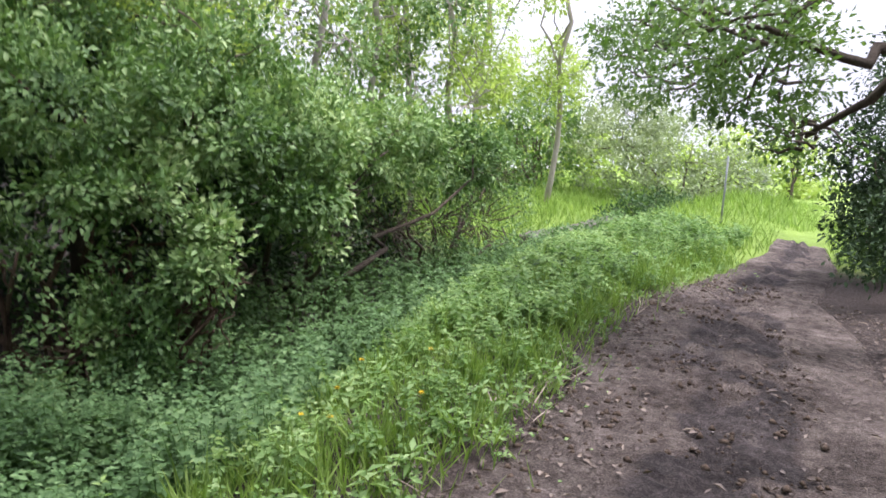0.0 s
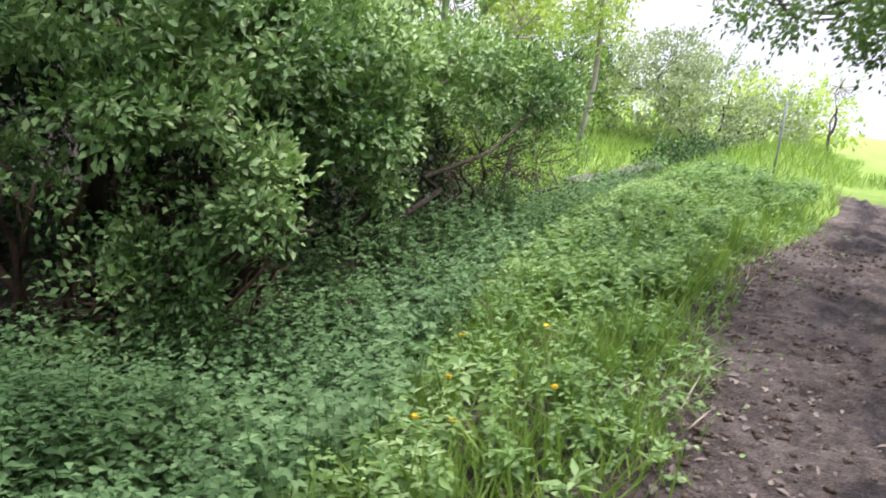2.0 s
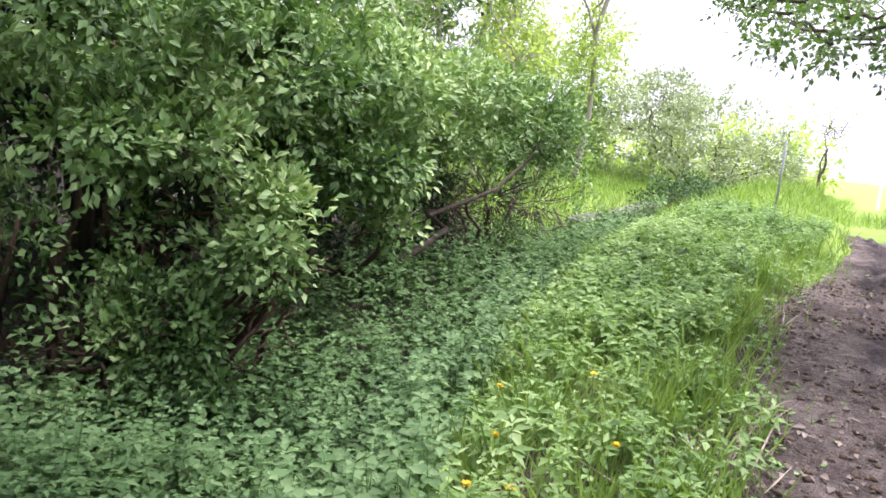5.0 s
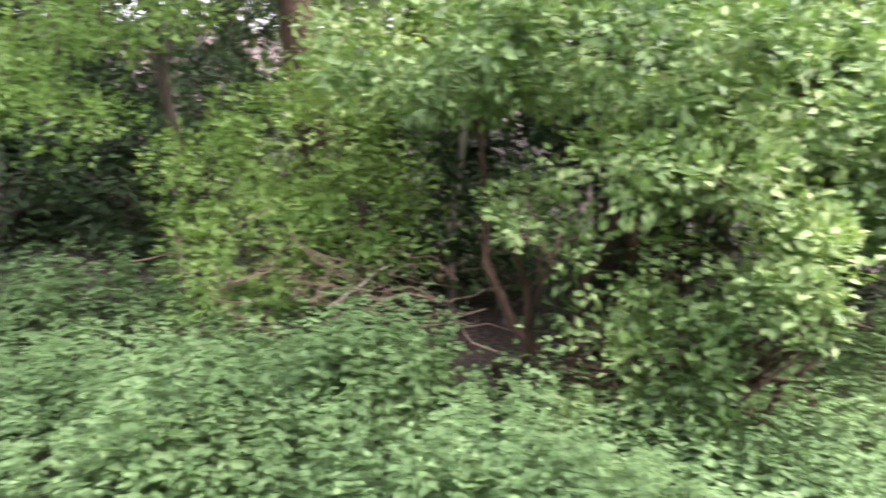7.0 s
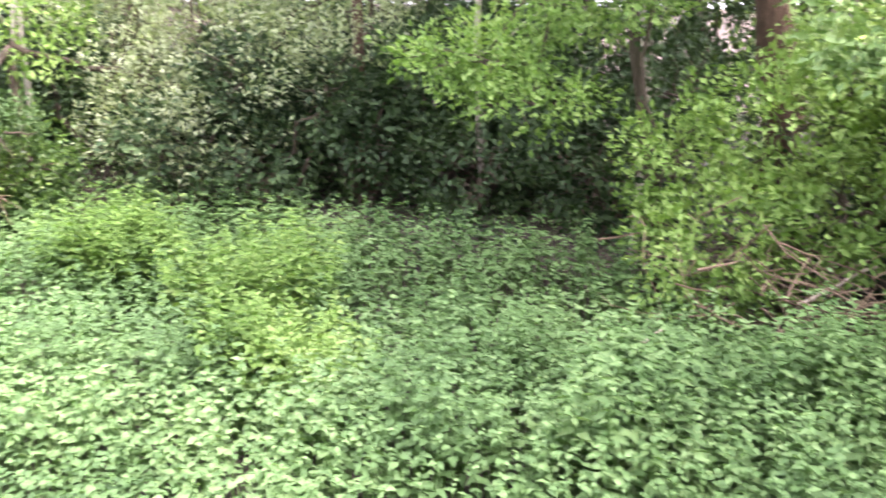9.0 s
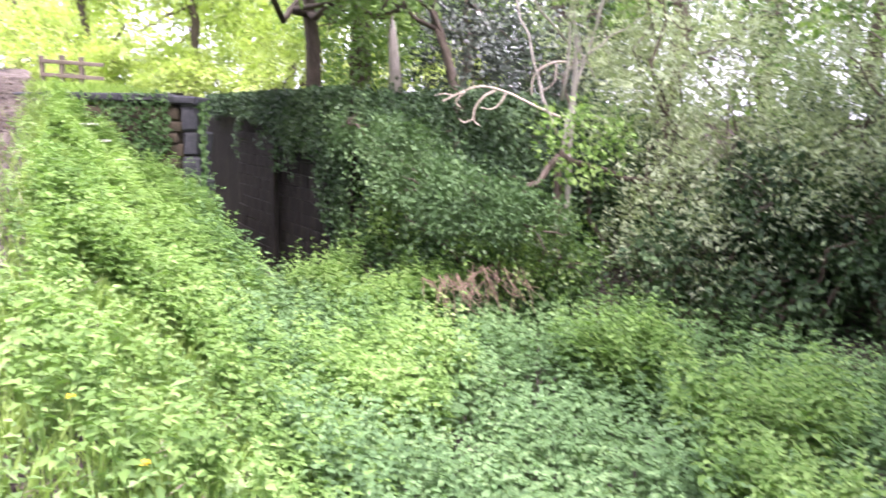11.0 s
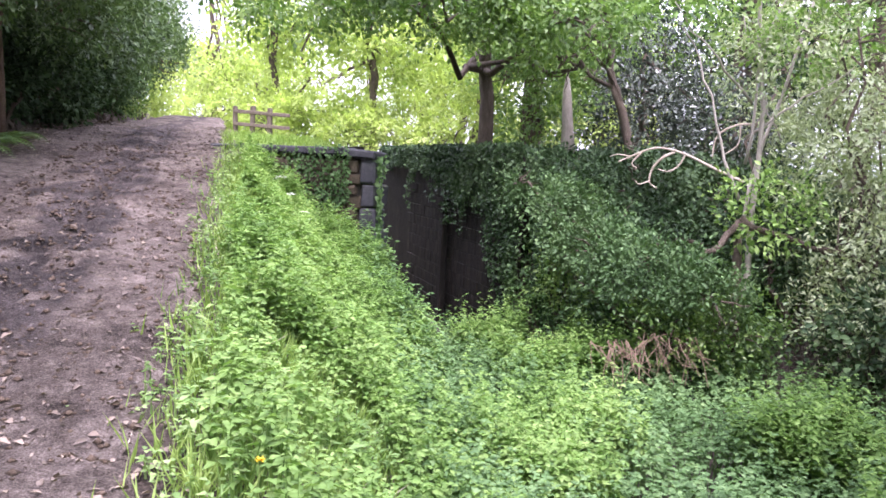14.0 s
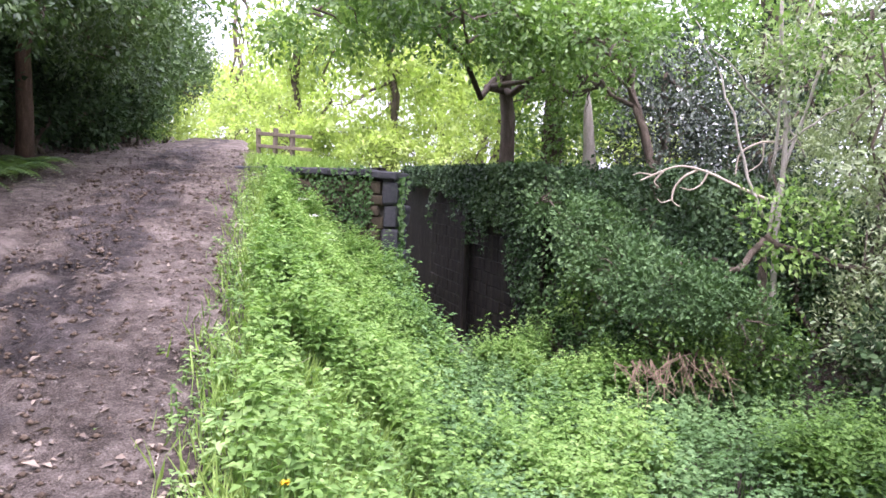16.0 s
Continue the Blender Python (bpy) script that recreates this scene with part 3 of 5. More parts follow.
grass_blades("grass", scatter(30000, -22, 2, 7.5, 26, far_turf), 0.22, 0.022, M_grass, "bright mown-looking grass on the bank past the bend")
grass_blades("grass", scatter(9000, -20, -8, 7, 20, lambda x, y: x < -9), 0.3, 0.03, M_grass, "rough meadow beyond the canal")
grass_blades("grass", scatter(9000, -3, 0, -24, -11.6, lambda x, y: (x < np.interp(y, EDGE_Y, EDGE_X)) & (x > -2.45)), 0.14, 0.014, M_grass, "short grass on the lock side")


def litter_zone(x, y):
    e, w = np.interp(y, EDGE_Y, EDGE_X), path_width(y)
    u = (x - e) / w
    return (u > -0.1) & (u < 1.6) & (rng.random(len(x)) < 0.25 + 0.75 * np.maximum(smooth(0.35, 0.0, u), smooth(0.8, 1.15, u)))


lp = scatter(42000, -7, 5, -18, 8, litter_zone)
la = rng.random(len(lp)) * 6.28
lz = np.maximum(ground_z(lp[:, 0], lp[:, 1]), path_z(lp[:, 1]) + 0.012) + 0.012
lc, lt = blades(np.column_stack([lp, lz]), np.column_stack([np.cos(la), np.sin(la), rng.normal(size=len(lp)) * 0.2]),
                np.column_stack([rng.normal(size=(len(lp), 2)) * 0.3, np.ones(len(lp))]), 0.025 + 0.06 * rng.random(len(lp)) ** 2, 0.014 + 0.03 * rng.random(len(lp)) ** 2, 0.1, 0.3)
tagged(fast_mesh("fallen_leaves", lc, lt, M_dry), "scattered dry brown leaves and bark scraps on the path", "leaf litter", "", "stuff")


def clods(name, n, x0, x1, y0, y1, keep, size, material, label):
    """Small faceted lumps lying on the path."""
    p = scatter(n, x0, x1, y0, y1, keep)
    m = len(p)
    z = path_z(p[:, 1]) + 0.008
    r = size * (0.4 + rng.random(m) ** 3 * 2.0)
    dirs = np.array([[1, 0, 0], [0, 1, 0], [-1, 0, 0], [0, -1, 0], [0, 0, 0.7], [0, 0, -0.5]])
    z = z + 0.004
    co = np.column_stack([p, z])[:, None] + dirs[None] * r[:, None, None] * (0.6 + 0.7 * rng.random((m, 6, 1)))
    f = np.array([[0, 1, 4], [1, 2, 4], [2, 3, 4], [3, 0, 4], [1, 0, 5], [2, 1, 5], [3, 2, 5], [0, 3, 5]])
    tr = np.arange(m)[:, None, None] * 6 + f[None]
    return tagged(fast_mesh(name, co.reshape(-1, 3), tr.reshape(-1, 3), material), label, "clods", "", "stuff")


def on_path(lo, hi):
    def keep(x, y):
        u = (x - np.interp(y, EDGE_Y, EDGE_X)) / path_width(y)
        return (u > lo) & (u < hi) & (lumpy(np.column_stack([x, y, 0 * x]), 2.0, 3) > 0.4)
    return keep


clods("mud_clods", 42000, -6, 3, -12, 8, on_path(0.0, 0.72), 0.014, M_soil, "crumbs and clods of churned mud on the path")
clods("gravel", 9000, -6, 3, -12, 8, on_path(-0.05, 1.0), 0.0075, M_stone, "small pale stones trodden into the path")

# ---- trees and shrubs ----
def tree(name, label, base, lean_to, r0, blobs, count, leaf, material, bark=M_bark, limbs=5, category="tree", gap=0.42, per=14, spread=0.2, seed=0.0, slim=0.55,
         shell=0.5, trunk_r1=0.45, twigs=26, sway=0.05):
    """Tapered trunk, crooked limbs into each lump of the crown, twigs, and leaves in sprays."""
    b = np.array([base[0], base[1], float(ground_z(base[0], base[1])) - 0.1])
    t = thing(name, label, category)
    line = wander(b, lean_to, 9, sway)
    v, f = tube(line, taper(r0, r0 * trunk_r1, len(line)), 9, 0.12)
    tr = link_mesh("trunk", v, f, bark, t, True)
    order = list(range(len(blobs)))
    rng.shuffle(order)
    for i in order[:limbs]:
        c = np.array(blobs[i][:3])
        a = line[int(rng.integers(4, len(line)))]
        ln = wander(a, c, 7, 0.1)
        v, f = tube(ln, taper(r0 * 0.42, r0 * 0.08 + 0.004, len(ln)), 6, 0.1)
        link_mesh("limb", v, f, bark, t, True)
    tw = []
    for q in range(twigs):
        c = np.array(blobs[int(rng.integers(len(blobs)))])
        s = c[:3] + rng.normal(size=3) * 0.2 * c[3:]
        d = unit(rng.normal(size=(1, 3)))[0]
        e = c[:3] + d * c[3:] * 0.95
        ln = wander(s, e, 5, 0.12)
        tw.append(tube(ln, taper(0.012 + 0.04 * r0, 0.004, 6), 4))
    if tw:
        v, f = join_tubes(tw)
        tagged(link_mesh("twig_growth", v, f, bark, t), kind="stuff")
    co, ts = sprays(blobs, count, leaf, per, spread, gap, seed, shell, slim=slim)
    tagged(fast_mesh("crown", co, ts, material, t), kind="stuff")
    return t


def stemless(name, label, blobs, count, leaf, material, category="shrub", bark=M_bark, stems=7, foot=None, twigs=30, thick=0.014, **kw):
    """A shrub: several stems from one foot, twigs, sprays of leaves."""
    b = np.array(blobs)
    foot = foot or (b[:, 0].mean(), b[:, 1].mean())
    fz = float(ground_z(foot[0], foot[1])) - 0.08
    t = thing(name, label, category)
    for k in range(stems):
        c = b[k % len(b)]
        s = np.array([foot[0], foot[1], fz]) + np.append(rng.normal(size=2) * 0.15, 0)
        ln = wander(s, c[:3] + rng.normal(size=3) * 0.3 * c[3:], 7, 0.12)
        v, f = tube(ln, taper(0.045, 0.012, len(ln)), 6, 0.1)
        link_mesh("stem", v, f, bark, t, True)
    tw = []
    for q in range(twigs):
        c = b[int(rng.integers(len(b)))]
        d = unit(rng.normal(size=(1, 3)))[0]
        ln = wander(c[:3] + d * c[3:] * 0.2, c[:3] + d * c[3:] * 0.98, 5, 0.14)
        tw.append(tube(ln, taper(thick, 0.003, 6), 4))
    v, f = join_tubes(tw)
    tagged(link_mesh("twig_growth", v, f, bark, t), kind="stuff")
    co, ts = sprays(blobs, count, leaf, **kw)
    tagged(fast_mesh("crown", co, ts, material, t), kind="stuff")
    return t


# the big hawthorn beside the nettles, and the thicket past it
stemless("hawthorn_bush", "overgrown hawthorn with drooping fresh sprays over a dark hollow",
         [(-4.72, 2.08, 0.48, 0.34, 0.3, 0.34), (-4.62, 2.16, 0.08, 0.32, 0.28, 0.36), (-4.7, 2.02, -0.32, 0.3, 0.3, 0.36), (-4.5, 2.26, 0.26, 0.22, 0.2, 0.22),
          (-5.1, 1.25, 0.98, 0.45, 0.5, 0.14), (-5.0, 1.7, 0.95, 0.4, 0.4, 0.18), (-5.55, 1.2, 1.62, 0.8, 0.9, 0.42), (-5.45, 2.2, 1.36, 0.7, 0.7, 0.38), (-5.5, 0.2, 1.55, 0.7, 0.7, 0.35)],
         21000, 0.066, M_hawthorn, stems=9, foot=(-5.75, 1.1), bark=M_redbark, gap=0.43, seed=1.0, spread=0.12, per=22)
stemless("hawthorn_column", "dense drooping column of fresh hawthorn leaves",
         [(-4.66, 2.1, 0.3, 0.3, 0.26, 0.34), (-4.64, 2.12, -0.12, 0.3, 0.27, 0.42), (-4.74, 1.85, -0.3, 0.3, 0.28, 0.36), (-4.8, 1.6, -0.05, 0.28, 0.26, 0.3)],
         5600, 0.06, M_hawthorn, stems=6, foot=(-5.3, 1.9), bark=M_redbark, gap=0.36, seed=1.2, spread=0.11, per=18)
stemless("hawthorn_skirt", "thin low hawthorn sprays hanging before the hollow",
         [(-4.8, 1.65, -0.12, 0.35, 0.36, 0.4), (-4.9, 1.2, -0.22, 0.35, 0.36, 0.34), (-5.0, 0.75, 0.55, 0.35, 0.3, 0.3), (-5.1, 1.5, 0.35, 0.3, 0.4, 0.2)],
         1900, 0.06, M_hawthorn, stems=12, foot=(-5.6, 0.9), bark=M_redbark, gap=0.5, seed=1.5, spread=0.12)
stemless("hawthorn_bush", "tall hawthorn thicket leaning over the canal bed",
         [(-5.7, 3.1, 0.78, 0.6, 0.6, 0.28), (-5.62, 3.6, 0.3, 0.34, 0.36, 0.22), (-6.1, 3.3, 1.25, 0.8, 0.8, 0.36), (-6.1, 2.6, 1.75, 0.9, 0.8, 0.45), (-7.0, 4.8, 1.0, 0.9, 0.9, 0.4), (-7.7, 6.1, 0.75, 0.8, 0.9, 0.42), (-6.5, 4.1, 0.6, 0.6, 0.6, 0.3)],
         30000, 0.07, M_hawthorn, foot=(-6.9, 3.6), gap=0.41, seed=2.0, spread=0.13, per=22)
stemless("thicket", "bramble and blackthorn thicket with bare brown twigs",
         [(-7.4, 5.2, -0.1, 0.6, 0.7, 0.6), (-7.8, 6.1, -0.15, 0.7, 0.7, 0.6), (-8.3, 7.2, -0.35, 0.7, 0.8, 0.65), (-8.7, 7.7, 0.3, 0.6, 0.7, 0.5)],
         6500, 0.05, M_hawthorn, gap=0.46, seed=3.0, spread=0.12, foot=(-7.9, 6.0), per=12, bark=M_bark, twigs=240, stems=8, thick=0.008)
# back wall of dark leaves; the hollow's shade is put into their colour
stemless("shade_thicket", "dark ivy leaves painting the hollow's shade behind the hawthorn",
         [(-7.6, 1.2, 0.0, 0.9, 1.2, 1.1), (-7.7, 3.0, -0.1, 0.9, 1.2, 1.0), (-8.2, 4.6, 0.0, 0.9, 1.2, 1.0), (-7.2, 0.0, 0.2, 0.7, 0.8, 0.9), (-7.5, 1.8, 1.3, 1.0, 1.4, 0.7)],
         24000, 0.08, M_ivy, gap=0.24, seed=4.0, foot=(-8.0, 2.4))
stemless("thorn_crown", "leafy thorn crowns roofing the dark hollow",
         [(-6.9, 0.9, 2.1, 1.1, 1.1, 0.55), (-7.3, 2.4, 2.2, 1.2, 1.2, 0.55), (-7.9, 4.0, 1.35, 1.1, 1.1, 0.45)],
         17000, 0.075, M_hawthorn, gap=0.38, seed=4.5, foot=(-7.9, 2.0), per=16, stems=10, shell=0.2)

# ---- woods behind the canal bed ----
def spray_blobs(cx, cy, cz, r, n, flat=0.7):
    return [(cx + rng.normal() * r * 0.6, cy + rng.normal() * r * 0.6, cz + rng.normal() * r * 0.4, r * 0.6, r * 0.6, r * 0.6 * flat) for _ in range(n)]


for bx, by, h, r, m in ((-7.3, 1.6, 6.0, 0.09, M_sunlit), (-8.2, 2.9, 7.0, 0.11, M_sunlit), (-7.6, -0.1, 6.5, 0.08, M_hawthorn)):
    tree("slender_tree", "slender grey-stemmed tree rising out of the thicket", (bx, by), (bx + 0.3, by + 0.2, h), r,
         spray_blobs(bx - 0.2, by, 2.7, 1.1, 5), 3800, 0.07, m, M_bark, 5, gap=0.42, seed=bx)
for sx, sy, tx, ty, r in ((-7.0, -1.9, -7.15, -1.75, 0.035), (-7.3, -0.75, -7.9, -0.25, 0.04), (-6.9, 0.35, -6.8, 0.6, 0.035), (-8.8, -2.4, -8.9, -2.5, 0.05), (-8.4, -3.9, -8.2, -4.1, 0.045)):
    pole_stem = thing("young_tree", "slim pale-barked young tree at the wood's edge", "tree", group="slim young trees at the wood's edge")
    g0 = float(ground_z(sx, sy)) - 0.08
    v, f = tube(wander((sx, sy, g0), (tx, ty, 5.5), 9, 0.012), taper(r, r * 0.5, 10), 8, 0.12)
    link_mesh("trunk", v, f, M_palebark, pole_stem, True)
    for k in range(3):
        h0 = 1.2 + 0.7 * k
        a0 = rng.random() * 6.28
        q0 = np.array([sx + (tx - sx) * h0 / 5.5, sy + (ty - sy) * h0 / 5.5, h0])
        v, f = tube(wander(q0, q0 + np.array([math.cos(a0) * 0.7, math.sin(a0) * 0.7, 0.45]), 5, 0.08), taper(r * 0.4, 0.004, 6), 5)
        link_mesh("limb", v, f, M_palebark, pole_stem, True)
big = tree("ash_tree", "stout brown-trunked tree standing back in the wood", (-9.7, -1.4), (-9.6, -1.5, 7.0), 0.24,
           spray_blobs(-9.4, -1.6, 4.2, 1.8, 5) + spray_blobs(-10, -0.4, 2.9, 0.8, 2), 6000, 0.09, M_oak, M_redbark, 6, seed=5)
tree("leaning_tree", "thin pale tree leaning in the wood", (-8.1, -0.9), (-8.5, 0.6, 6.0), 0.07, spray_blobs(-8.3, 0.4, 4.2, 1.3, 4), 4000, 0.085, M_hawthorn, M_palebark, 4, seed=6)
tree("leaning_tree", "thin brown tree in front of the dark wood", (-8.55, -5.4), (-8.9, -5.6, 6.0), 0.075, spray_blobs(-8.9, -5.6, 3.6, 1.3, 4), 4500, 0.08, M_willow, M_redbark, 4, seed=7)
ivied = tree("hazel", "slim ivy-wrapped hazel with pale fresh sprays", (-6.75, -1.65), (-7.0, -2.1, 5.0), 0.06,
             [(-6.4, -3.0, 1.25, 0.55, 0.8, 0.22), (-6.2, -2.5, 0.95, 0.4, 0.6, 0.2), (-6.7, -2.2, 1.7, 0.6, 0.7, 0.3), (-6.4, -1.5, 0.5, 0.35, 0.35, 0.5), (-6.9, -1.9, 3.4, 1.0, 1.0, 0.8)],
             14000, 0.055, M_fresh, M_bark, 5, gap=0.38, seed=8, spread=0.12)
iv = np.linspace(0, 1, 500)
ivp = np.array([-6.75, -1.65, -0.3]) + iv[:, None] * np.array([-0.12, -0.22, 2.6]) + rng.normal(size=(500, 3)) * np.array([0.05, 0.05, 0.02])
c_, t_ = blades(ivp, rng.normal(size=(500, 3)) + np.array([0.6, 0, -0.5]), rng.normal(size=(500, 3)) + np.array([1.5, 0, 0.5]), 0.06, 0.05)
fast_mesh("ivy", c_, t_, M_ivy, ivied, "ivy wrapped round the trunk")
stemless("young_elder", "bright leafy elder shrub at the wood's edge", [(-6.6, -0.8, 0.75, 0.55, 0.6, 0.5), (-6.2, -0.3, 0.35, 0.5, 0.5, 0.35), (-7.0, -0.2, 1.3, 0.7, 0.6, 0.5), (-5.9, -1.1, 0.05, 0.5, 0.5, 0.3)],
         10000, 0.058, M_fresh, foot=(-6.7, -0.6), gap=0.4, seed=9)
stemless("willow", "grey-green sallow hanging over the nettle bed",
         [(-7.4, -6.7, 1.0, 1.0, 1.2, 1.0), (-8.3, -5.7, 1.8, 1.2, 1.2, 0.9), (-8.4, -7.8, 1.9, 1.3, 1.2, 1.2), (-9.6, -6.6, 2.6, 1.6, 1.5, 1.2), (-7.2, -8.0, 1.5, 0.8, 0.9, 1.0), (-7.1, -7.2, 0.35, 0.8, 1.1, 0.5)],
         26000, 0.06, M_willow, "tree", stems=10, foot=(-8.3, -7.0), gap=0.36, seed=10, slim=0.42)
stemless("willow", "sallow with pale dusty leaves beside the dead ash",
         [(-7.2, -7.4, 2.4, 0.9, 0.9, 0.8), (-6.9, -7.9, 3.2, 0.9, 0.9, 0.8), (-8.2, -8.9, 2.4, 1.0, 1.0, 1.1), (-7.9, -9.8, 3.2, 1.1, 1.0, 0.9)],
         8500, 0.07, M_willow, "tree", stems=8, foot=(-7.6, -8.2), gap=0.46, seed=11, slim=0.42)
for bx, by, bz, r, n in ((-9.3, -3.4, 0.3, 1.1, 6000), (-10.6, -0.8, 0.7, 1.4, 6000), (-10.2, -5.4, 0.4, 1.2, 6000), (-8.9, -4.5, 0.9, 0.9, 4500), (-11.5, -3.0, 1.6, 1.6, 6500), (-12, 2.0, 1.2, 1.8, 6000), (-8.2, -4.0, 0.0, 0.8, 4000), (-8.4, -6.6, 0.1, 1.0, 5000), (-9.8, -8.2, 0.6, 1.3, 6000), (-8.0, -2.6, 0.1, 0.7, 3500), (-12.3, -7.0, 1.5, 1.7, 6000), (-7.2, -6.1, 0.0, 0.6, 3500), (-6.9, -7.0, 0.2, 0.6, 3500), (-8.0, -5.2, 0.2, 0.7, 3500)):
    stemless("undergrowth_shrub", "undergrowth shrub under the trees, deep shade put into its leaf colour", [(bx, by, bz, r, r, r * 0.8), (bx - 0.5, by + 0.6, bz + 0.7, r * 0.8, r * 0.8, r * 0.7)],
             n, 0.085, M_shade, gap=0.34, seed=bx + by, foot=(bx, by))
for bx, by, r in ((-13, -1, 0.2), (-13.5, -5, 0.24), (-12.8, -9, 0.2), (-14, 3.5, 0.22), (-16, -3, 0.25), (-16, -8, 0.25), (-16.5, 1, 0.25), (-11.5, -12.5, 0.2), (-15, -13, 0.25), (-10.5, -14.5, 0.2), (-13, -18, 0.22)):
    tree("woodland_tree", "tall woodland tree with a broken leafy crown", (bx, by), (bx + rng.normal() * 0.3, by + rng.normal() * 0.3, 8.5), r,
         spray_blobs(bx, by, 2.4, 1.8, 5) + spray_blobs(bx, by, 4.6, 2.2, 5), 4800, 0.14, M_shade if rng.random() < 0.5 else M_oak, M_bark, 6, gap=0.42, spread=0.3, seed=bx * by)

# unseen overhanging canopy, added to shade the thicket and the bed
tree("shade_canopy", "unseen spreading tree added to shade the far bank and the canal bed", (-10.8, -4.0), (-10.2, -3.8, 9.0), 0.24,
     spray_blobs(-8.4, -4.0, 5.6, 2.2, 5, 0.4) + [(-4.7, -0.9, 7.2, 1.9, 2.0, 0.6), (-4.4, 1.0, 7.4, 1.8, 1.7, 0.6), (-6.6, -1.6, 7.6, 1.9, 2.2, 0.7), (-6.4, 0.6, 7.5, 1.6, 1.6, 0.6), (-2.3, 4.3, 7.4, 1.5, 1.3, 0.5), (-2.9, 1.2, 7.3, 1.5, 1.6, 0.5), (-3.4, 2.8, 7.4, 1.2, 1.1, 0.5)],
     36000, 0.15, M_oak, M_bark, 9, gap=0.34, spread=0.3, seed=-4.0)

# dark leaves over the floor; inside the hollow they paint its shade
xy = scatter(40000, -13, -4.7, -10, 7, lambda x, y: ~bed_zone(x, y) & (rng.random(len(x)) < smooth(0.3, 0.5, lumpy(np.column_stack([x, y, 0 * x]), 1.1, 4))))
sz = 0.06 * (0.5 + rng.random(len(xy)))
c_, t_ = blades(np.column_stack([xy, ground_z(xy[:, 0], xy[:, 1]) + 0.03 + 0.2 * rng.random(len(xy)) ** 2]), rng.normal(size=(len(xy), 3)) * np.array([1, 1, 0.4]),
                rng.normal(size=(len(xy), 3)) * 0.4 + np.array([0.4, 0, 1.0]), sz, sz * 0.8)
tagged(fast_mesh("ivy", c_, t_, M_ivy), "dark ground ivy over the woodland floor, painting shade in the hollow", "ivy", "", "stuff")

# dry twigs and fallen sticks heaped at the wood's edge
heap = thing("brushwood_heap", "heap of dry brown sticks among brambles", "brushwood")
for k in range(80):
    a = rng.random() * 6.28
    c = np.array([-5.75 + rng.normal() * 0.3, -0.55 + rng.normal() * 0.45, 0.0])
    c[2] = float(ground_z(c[0], c[1])) + 0.4 + rng.random() * 0.55
    d = np.array([math.cos(a), math.sin(a), rng.normal() * 0.35]) * (0.25 + 0.4 * rng.random())
    v, f = tube(wander(c - d, c + d, 6, 0.13), taper(0.004 + 0.004 * rng.random(), 0.002, 7), 5)
    link_mesh("stick", v, f, M_stick, heap)
log = thing("fallen_branch", "pale fallen branch lying across the brushwood", "branch")
v, f = tube(wander((-5.6, -0.5, -0.12), (-5.85, -0.1, 0.12), 6, 0.04), taper(0.016, 0.009, 7), 7, 0.15)
link_mesh("limb", v, f, M_deadwood, log, True)
v, f = tube(wander((-4.75, -1.45, -0.42), (-5.0, -1.15, -0.18), 5, 0.05), taper(0.02, 0.008, 6), 6, 0.1)
log2 = thing("fallen_branch", "short grey stick poking out of the nettles", "branch")
link_mesh("limb", v, f, M_deadwood, log2, True)

# ---- the lock ----
def block(name, size, at_m, material, parent, chip=0.012, label=""):
    bm = bmesh.new()
    bmesh.ops.create_cube(bm, size=1)
    for q in bm.verts:
        q.co.x *= size[0]
        q.co.y *= size[1]
        q.co.z *= size[2]
    bmesh.ops.bevel(bm, geom=bm.edges[:], offset=chip, segments=1, affect="EDGES")
    for q in bm.verts:
        q.co += Vector(rng.normal(size=3) * chip * 0.25)
    ob = part(name, bm, material, parent, label)
    ob.matrix_basis = at_m
    return ob


Q = Vector((-2.62, -11.32, 0))
WING = Vector((-0.75, -12.45, 0))
wing_dir = (WING - Q).normalized()
wing_ang = math.degrees(math.atan2(wing_dir.y, wing_dir.x))
wing_len = (WING - Q).length
TOP = 1.93
BASE = -1.05
wall_near = thing("wall_near", "weathered stone lock wing wall with dark brick coping and quoins", "wall", kind="structure")
inner = Vector((-wing_dir.y, wing_dir.x, 0))
if inner.y > 0:
    inner = -inner
# core of the wall, set back behind the stones
mid_ = Q + wing_dir * (wing_len / 2) + inner * 0.33
block("core", (wing_len - 0.1, 0.5, TOP - BASE - 0.2), pose(mid_.x, mid_.y, (TOP + BASE) / 2 - 0.1, 0, 0, wing_ang), M_mortar, wall_near)
zc, course = BASE, 0
while zc < TOP - 0.2:
    h = 0.13 + 0.05 * ((course * 7) % 3) / 2
    h = min(h, TOP - 0.16 - zc)
    if h < 0.06:
        break
    s = 0.12 + (0.06 if course % 2 else 0.0)
    while s < wing_len - 0.05:
        w = min(0.17 + 0.22 * rng.random(), wing_len - s)
        if w > 0.06:
            p = Q + wing_dir * (s + w / 2) + inner * (0.12 + 0.02 * rng.normal())
            block("stone", (w - 0.014, 0.26, h - 0.014), pose(p.x, p.y, zc + h / 2, 0, 0, wing_ang + rng.normal() * 1.2), M_wallstone, wall_near, 0.02)
        s += w
    zc += h
    course += 1
